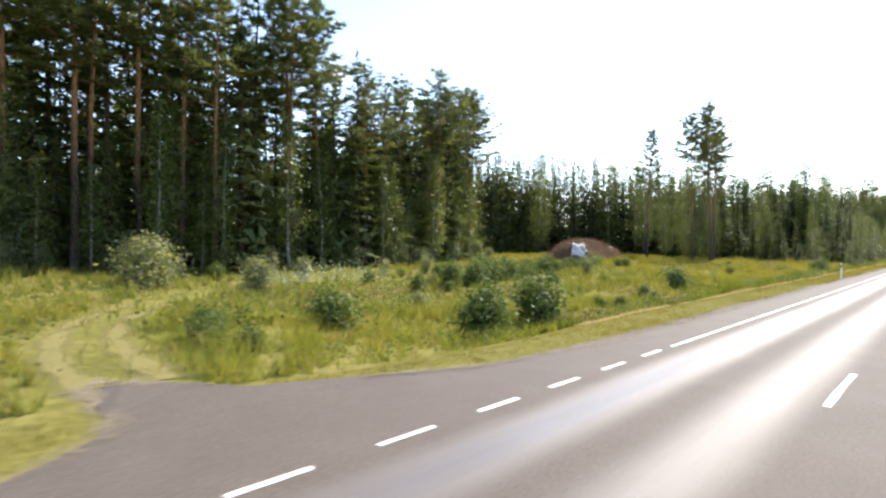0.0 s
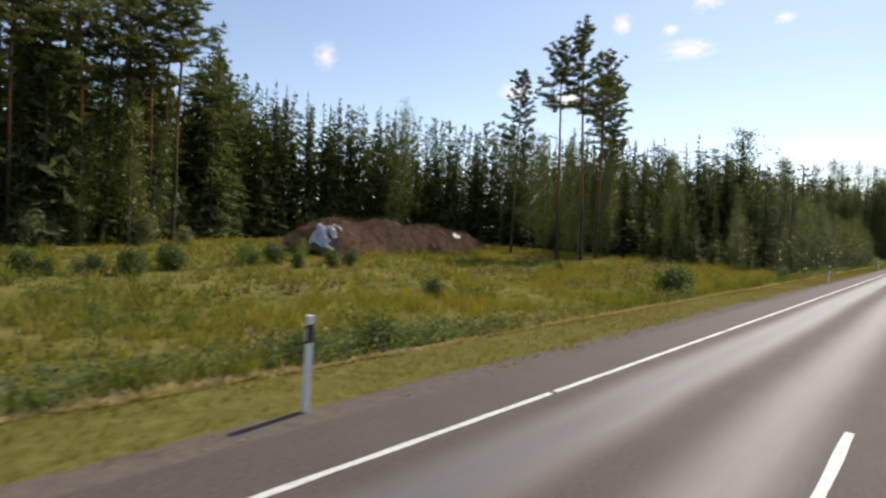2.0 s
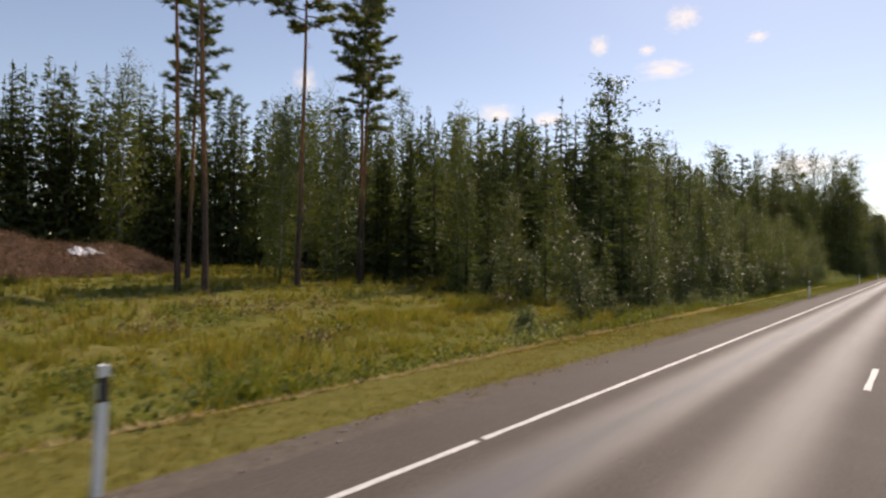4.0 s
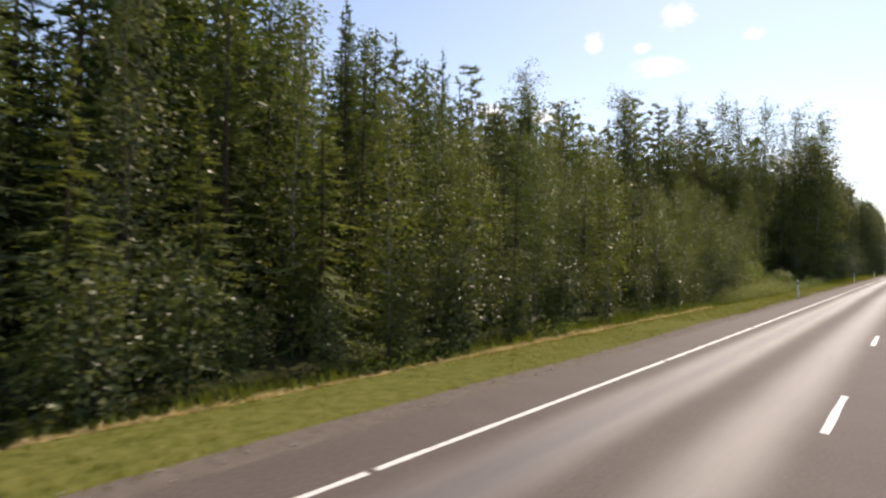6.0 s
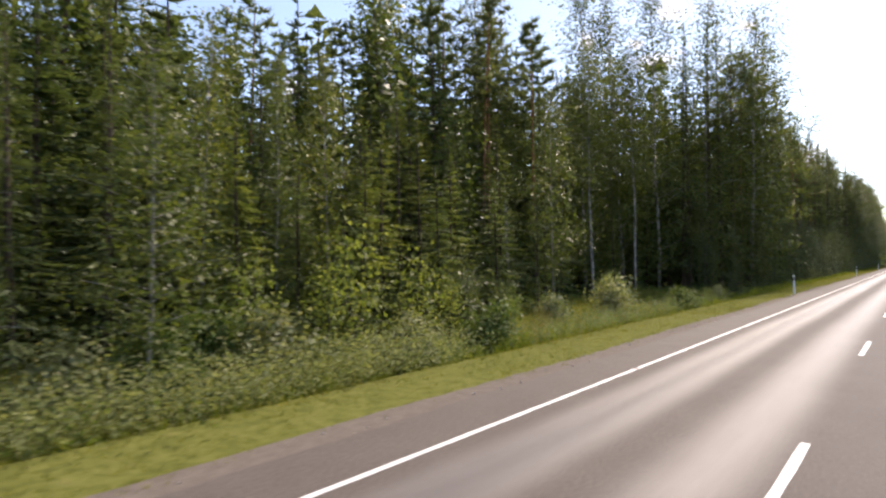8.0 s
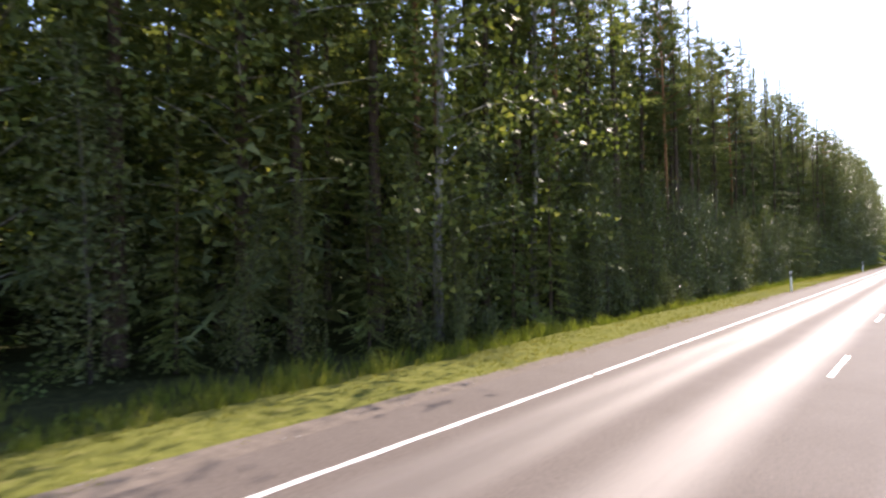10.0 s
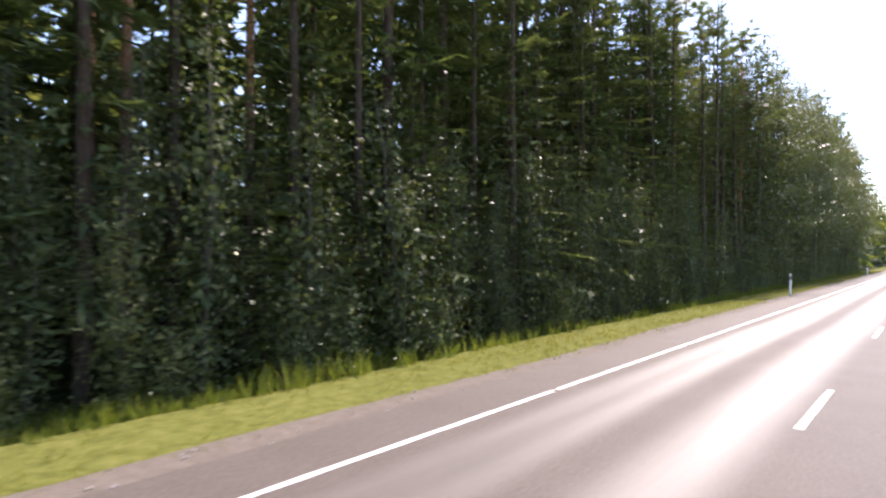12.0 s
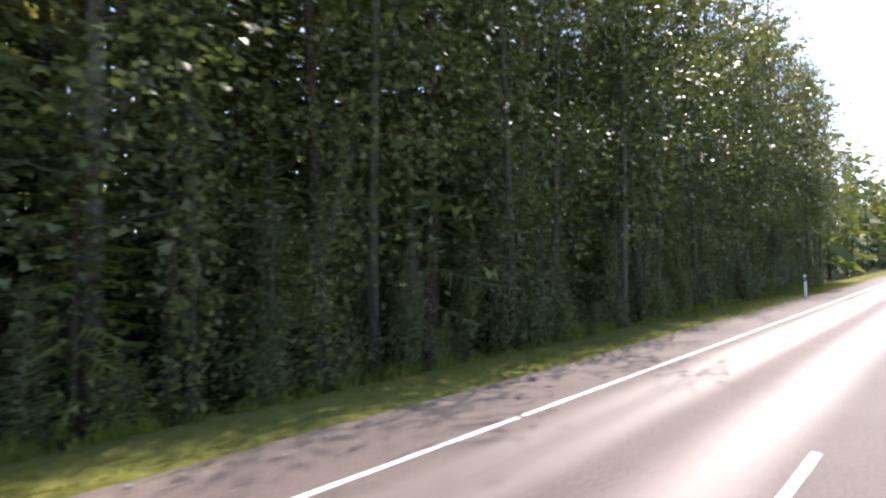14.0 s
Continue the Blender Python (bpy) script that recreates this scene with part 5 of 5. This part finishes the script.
# ---- grass ----
def grass(name, label, mat, xr, yr, n, h, width, clump, lean=0.35, keep=None, patch=0.45):
    """Single blades standing in tufts."""
    nc = max(1, n // clump)
    cx, cy = RNG.uniform(*xr, nc), RNG.uniform(*yr, nc)
    tall = RNG.uniform(0.55, 1.3, nc) * np.maximum(0.25, 1 + patch * (np.sin(0.55 * cx + 1.7 * np.sin(0.23 * cy)) * np.sin(0.37 * cy + 0.8 * np.sin(0.6 * cx)) + 0.5 * np.sin(1.7 * cx + 0.9 * cy) * np.sin(1.3 * cy)))
    k = np.repeat(np.arange(nc), clump)
    sp = 0.04 + 0.10 * h ** 0.5
    x, y = cx[k] + RNG.normal(0, sp, len(k)), cy[k] + RNG.normal(0, sp, len(k))
    if keep is not None:
        ok = keep(x, y)
        x, y, k = x[ok], y[ok], k[ok]
    m = len(x)
    hh = h * tall[k] * RNG.uniform(0.5, 1.2, m)
    base = np.column_stack([x, y, ground_z(x, y) - 0.02])
    a = RNG.uniform(0, 6.283, m)
    tip = base + np.column_stack([np.cos(a) * hh * lean * RNG.random(m), np.sin(a) * hh * lean * RNG.random(m), hh])
    b = a + RNG.uniform(-1.2, 1.2, m)
    s = Soup()
    s.spikes(base, tip, np.column_stack([np.sin(b), np.cos(b), 0 * b]), width * RNG.uniform(0.6, 1.3, m))
    ob = place(name, s.mesh(name, [mat]))
    return tagged(ob, label, "grass", kind="stuff")


def off_track(x, y):
    """Clear of the side way's mouth and ruts."""
    px = np.array([-9.0, -13.1, -16.1, -19.0, -22.2, -24.7, -28.0, -33.0])
    py = np.array([3.4, 3.4, 3.9, 4.9, 6.7, 8.6, 11.0, 14.2])
    d = np.min([np.hypot(x - q, y - r) for q, r in zip(np.interp(np.linspace(0, 7, 30), range(8), px), np.interp(np.linspace(0, 7, 30), range(8), py))], axis=0)
    mouth = (x > -11.2) & (y > np.interp(-x, [6.2, 7.4, 8.9, 11.2], [-1.0, 1.3, 2.4, 2.4])) & (y < np.interp(-x, [6.2, 6.7, 7.2, 8.2, 9.2, 10.3, 11.2], [16, 11.5, 8.9, 6.9, 4.9, 4.3, 3.0]))
    return ((d > 1.3) | (np.sin(x * 91.7 + y * 57.3) > 0.97)) & ~mouth


grass("field_grass", "tall yellow-green meadow grass", M_GRASS, (-23, -9.9), (-10, 138), 140000, 0.44, 0.018, 14, 0.8, off_track, 0.85)
grass("far_field_grass", "tall yellow-green meadow grass further out", M_GRASS, (-56, -22), (-14, 150), 82000, 0.5, 0.038, 12, 0.8, off_track, 0.85)
grass("clearing_grass", "tall grass behind the brushwood pile", M_GRASS, (-90, -56), (66, 150), 26000, 0.55, 0.05, 9, 0.7, lambda x, y: x > -52 - np.clip((y - 45) * 0.85, 0, 40))
def on_verge(x, y):
    """Clear of the side way, with a ragged rim against the gravel."""
    return off_track(x, y) & (x < -6.66 + 0.13 * np.sin(2.1 * y + np.sin(0.7 * y)) + 0.09 * np.sin(5.3 * y) + 0.08 * np.sin(0.41 * y) + 0.06 * np.sin(13.7 * y))


grass("verge_grass", "short sun-dried mown grass on the road verge", M_VERGE_DRY, (-9.55, -6.35), (-14, 142), 100000, 0.085, 0.010, 4, 1.2, on_verge)
def forest_rim(x, y):
    """The mown strip narrows where the tall stand comes close to the road."""
    return on_verge(x, y) & (x > -9.95 + np.clip((y - 232) / 22, 0, 1) * 0.65)


grass("forest_verge_grass", "short green mown grass beside the forest ditch", M_VERGE, (-9.95, -6.35), (138, 425), 125000, 0.085, 0.012, 4, 1.2, forest_rim)
grass("rim_grass", "tall dark green grass tussocks behind the verge", M_DITCH, (-11.3, -9.95), (16, 138), 28000, 0.55, 0.017, 26, 0.7, off_track, 0.9)
grass("ditch_grass", "tall green grass along the forest ditch", M_DITCH, (-12.8, -9.3), (134, 425), 66000, 0.44, 0.018, 10, 0.7, lambda x, y: x < -9.95 + np.clip((y - 232) / 22, 0, 1) * 0.65)
grass("dry_field_grass", "bleached dry grass stems in the meadow", M_DRY, (-40, -9.4), (-8, 138), 26000, 0.45, 0.014, 9, 1.1, off_track)
grass("opening_grass", "tall grass in the forest opening", M_GRASS, (-19, -12.6), (206, 262), 26000, 0.6, 0.02, 10, 0.8)
grass("grass_plumes", "dry pinkish grass plumes at the ditch", M_DRY, (-13.2, -10.8), (224, 242), 900, 0.9, 0.01, 6, 0.5)
grass("straw_strip", "strip of dry cut grass along the verge", M_STRAW, (-10.2, -9.3), (18, 192), 110000, 0.12, 0.026, 9, 2.6, lambda x, y: off_track(x, y) & (np.abs(x + np.where(y < 142, 9.70, 9.85) + 0.08 * np.sin(0.5 * y)) < np.clip(np.where(y < 142, 0.17, 0.10) + 0.14 * np.sin(0.33 * y + 1.2) + 0.12 * np.sin(0.83 * y) + 0.10 * np.sin(2.3 * y), 0.10, 0.4)))


def shoulder_stones():
    """Loose stones on the gravel, too many to count."""
    s = Soup()
    n = 900
    x, y = RNG.uniform(-6.95, -6.3, n), RNG.uniform(0, 420, n)
    x, y = x[(y > 18) | (y < -2)], y[(y > 18) | (y < -2)]
    for px, py in zip(x, y):
        r = RNG.uniform(0.012, 0.035)
        ring = np.array([(1, 0, 0), (0.3, 0.9, 0), (-0.8, 0.6, 0), (-0.7, -0.7, 0), (0.4, -0.9, 0), (0.1, 0, 0.8), (0, 0.1, -0.8)]) * RNG.uniform(0.7, 1.2, (7, 1)) * r
        s.add(ring + [px, py, r * 0.5 - 0.008], None, [[k, (k + 1) % 5, 5] for k in range(5)] + [[(k + 1) % 5, k, 6] for k in range(5)])
    tagged(place("shoulder_stones", s.mesh("shoulder_stones", [M_STONE])), "loose pale stones on the gravel shoulder", "stones", kind="stuff")


shoulder_stones()


def weeds(name, label, mat, xr, yr, n, h, leaf, keep=None):
    """Low leafy plants among the grass."""
    m = max(1, n // 14)
    cx, cy = np.repeat(RNG.uniform(*xr, m), 14), np.repeat(RNG.uniform(*yr, m), 14)
    x, y = cx + RNG.normal(0, 0.55, len(cx)), cy + RNG.normal(0, 0.9, len(cx))
    if keep is not None:
        ok = keep(x, y)
        x, y = x[ok], y[ok]
    s = Soup()
    for px, py in zip(x, y):
        k = 12
        hh = h * RNG.uniform(0.4, 1.2)
        z = ground_z(px, py)
        p = np.column_stack([px + RNG.normal(0, 0.16 + 0.1 * hh, k), py + RNG.normal(0, 0.16 + 0.1 * hh, k), z + hh * RNG.uniform(0.15, 1.0, k)])
        d = unit(RNG.normal(0, 1, (k, 3)) + [0, 0, 0.25])
        L = leaf * RNG.uniform(0.6, 1.4, (k, 1))
        s.kites(p, p + d * L, unit(np.cross(d, RNG.normal(0, 1, (k, 3)))), 0.34 * L)
    ob = place(name, s.mesh(name, [mat]))
    return tagged(ob, label, "weeds", kind="stuff")


weeds("field_weeds", "green leafy weeds scattered in the meadow", M_WEED_LEAF, (-34, -9.6), (-6, 138), 900, 0.7, 0.15, off_track)
weeds("pale_weeds", "pale broad-leaved weeds along the ditch", M_WILLOW_LEAF, (-13.4, -10.4), (54, 68), 900, 0.7, 0.11)
weeds("meadow_herbs", "fresh green herbs in the near meadow", M_WEED_LEAF, (-34, -10), (-4, 62), 1500, 0.6, 0.1, off_track)
weeds("lush_herbs", "lush pale green broad-leaved herbs in the ditch", M_HERB, (-11.7, -10.5), (201, 220), 2600, 1.25, 0.075)
weeds("ditch_herbs", "pale green herbs and sedges along the ditch", M_HERB, (-11.9, -10.3), (219, 245), 1300, 0.95, 0.07)
weeds("flowering_weeds", "tall weeds with pale flower heads in the meadow", M_UMBEL, (-37, -32), (17, 31), 130, 1.5, 0.12)
weeds("edge_weeds", "pale broad-leaved weeds at the forest edge", M_WILLOW_LEAF, (-12.2, -10.2), (118, 152), 500, 0.75, 0.12)
weeds("verge_weeds", "dark green weeds behind the verge", M_WEED_LEAF, (-11.6, -10.1), (16, 120), 900, 0.75, 0.1)
weeds("dry_weeds", "dry brown weed stalks in the meadow", M_DRY, (-30, -9), (0, 135), 420, 0.6, 0.2, off_track)
weeds("ditch_weeds", "leafy weeds along the forest ditch", M_BUSH_LEAF, (-12.2, -9.9), (140, 262), 500, 0.8, 0.09)
weeds("forest_floor_plants", "low green plants on the forest floor", M_BUSH_LEAF, (-26, -13), (140, 300), 1400, 0.7, 0.13)


# ---- roadside marker posts ----
def marker_post(y):
    root = tagged(new("roadside_marker_post"), "white plastic roadside marker post with black band on verge", "marker post", "roadside marker posts")
    root.location = (-6.85, y, float(ground_z(-6.85, y)) - 0.03)
    root.rotation_euler = (rnd.uniform(-0.03, 0.03), rnd.uniform(-0.03, 0.03), rnd.uniform(-0.1, 0.1))

    def shell(z0, z1, grow, slope=0.0):
        bm = bmesh.new()
        prof = [(-0.062, -0.028), (-0.02, -0.05), (0.02, -0.05), (0.062, -0.028), (0.062, 0.03), (-0.062, 0.03)]
        lo = [bm.verts.new((x * grow, v * grow, z0 + slope * x)) for x, v in prof]
        hi = [bm.verts.new((x * grow, v * grow, z1 + slope * x)) for x, v in prof]
        for k in range(6):
            bm.faces.new((lo[k], lo[(k + 1) % 6], hi[(k + 1) % 6], hi[k]))
        bm.faces.new(hi)
        bm.faces.new(lo[::-1])
        me = bpy.data.meshes.new("shell")
        bm.to_mesh(me)
        bm.free()
        return me

    for nm, z0, z1, g, sl, mt in (("post_body", 0.0, 1.40, 1.0, 0.4, M_POST_WHITE), ("black_band", 1.0, 1.26, 1.05, 0.4, M_POST_BLACK)):
        me = shell(z0, z1, g, sl if nm == "black_band" else 0.0)
        me.materials.append(mt)
        place(nm, me, root)
    bm = bmesh.new()
    bmesh.ops.create_cube(bm, size=1.0, matrix=Matrix.Translation((0, -0.054, 1.13)) @ Matrix.Diagonal((0.045, 0.008, 0.17, 1)))
    bmesh.ops.bevel(bm, geom=bm.edges[:], offset=0.002, segments=1, affect="EDGES")
    me = bpy.data.meshes.new("reflector")
    bm.to_mesh(me)
    bm.free()
    me.materials.append(M_REFLECTOR)
    place("reflector", me, root, "small grey reflector")


for y in (56.3, 105.8, 155.1, 204.4, 253.6, 303.0, 352.4, 401.8):
    marker_post(y)


# ---- clouds: a far backdrop of small fair-weather clouds ----
def cloud_material():
    m, nt, bsdf, out = nodes_of("cloud")
    vec, x, y, z = coords(nt)
    info = nt.nodes.new("ShaderNodeObjectInfo")
    add = nt.nodes.new("ShaderNodeVectorMath")
    add.operation = "MULTIPLY_ADD"
    nt.links.new(info.outputs["Random"], add.inputs[0])
    add.inputs[1].default_value = (40, 17, 9)
    nt.links.new(vec, add.inputs[2])
    n = noise_node(nt, 2.2, 7.0, 0.62, add.outputs[0], 0.3)
    r = calc(nt, "SQRT", calc(nt, "ADD", calc(nt, "MULTIPLY", x, x), calc(nt, "MULTIPLY", y, y)))
    f = calc(nt, "SUBTRACT", calc(nt, "ADD", n, 0.22), calc(nt, "MULTIPLY", r, 0.62))
    dens = step_between(nt, f, 0.06, 0.75)
    em = nt.nodes.new("ShaderNodeEmission")
    em.inputs["Color"].default_value = (1.0, 0.97, 0.93, 1)
    em.inputs["Strength"].default_value = 1.0
    tr = nt.nodes.new("ShaderNodeBsdfTransparent")
    mx = nt.nodes.new("ShaderNodeMixShader")
    nt.links.new(calc(nt, "MULTIPLY", dens, 0.72), mx.inputs["Fac"])
    nt.links.new(tr.outputs[0], mx.inputs[1])
    nt.links.new(em.outputs[0], mx.inputs[2])
    nt.links.new(mx.outputs[0], out.inputs["Surface"])
    return m


M_CLOUD = cloud_material()


def cloud(az, el, wide, high):
    R = 4200.0
    a, e = radians(az), radians(el)
    p = Vector((-math.sin(a) * math.cos(e), math.cos(a) * math.cos(e), math.sin(e))) * R + Vector((0, 120, 0))
    ob = place("backdrop_cloud", mesh_of("backdrop_cloud", [(-1, -1, 0), (1, -1, 0), (1, 1, 0), (-1, 1, 0)], [[0, 1, 2, 3]], None, [M_CLOUD]))
    q = (p - Vector((0, 120, 0))).to_track_quat("Z", "Y")
    ob.matrix_world = Matrix.LocRotScale(p, q, Vector((R * math.tan(radians(0.74 * wide)), R * math.tan(radians(0.74 * high)), 1)))
    tagged(ob, "small white fair-weather cloud", "cloud", "clouds", "structure")


for az, el, w, hh in ((19.3, 18.4, 3.6, 1.5), (35.7, 15.0, 3.2, 1.5), (30.4, 14.4, 3.0, 1.3), (25.4, 21.0, 1.5, 1.5), (20.8, 20.2, 1.2, 0.8), (17.5, 22.6, 2.4, 1.8), (11.2, 20.1, 1.3, 0.8), (55.6, 17.4, 2.0, 2.0), (7.5, 8.6, 6.0, 2.2)):
    cloud(az, el, w, hh)
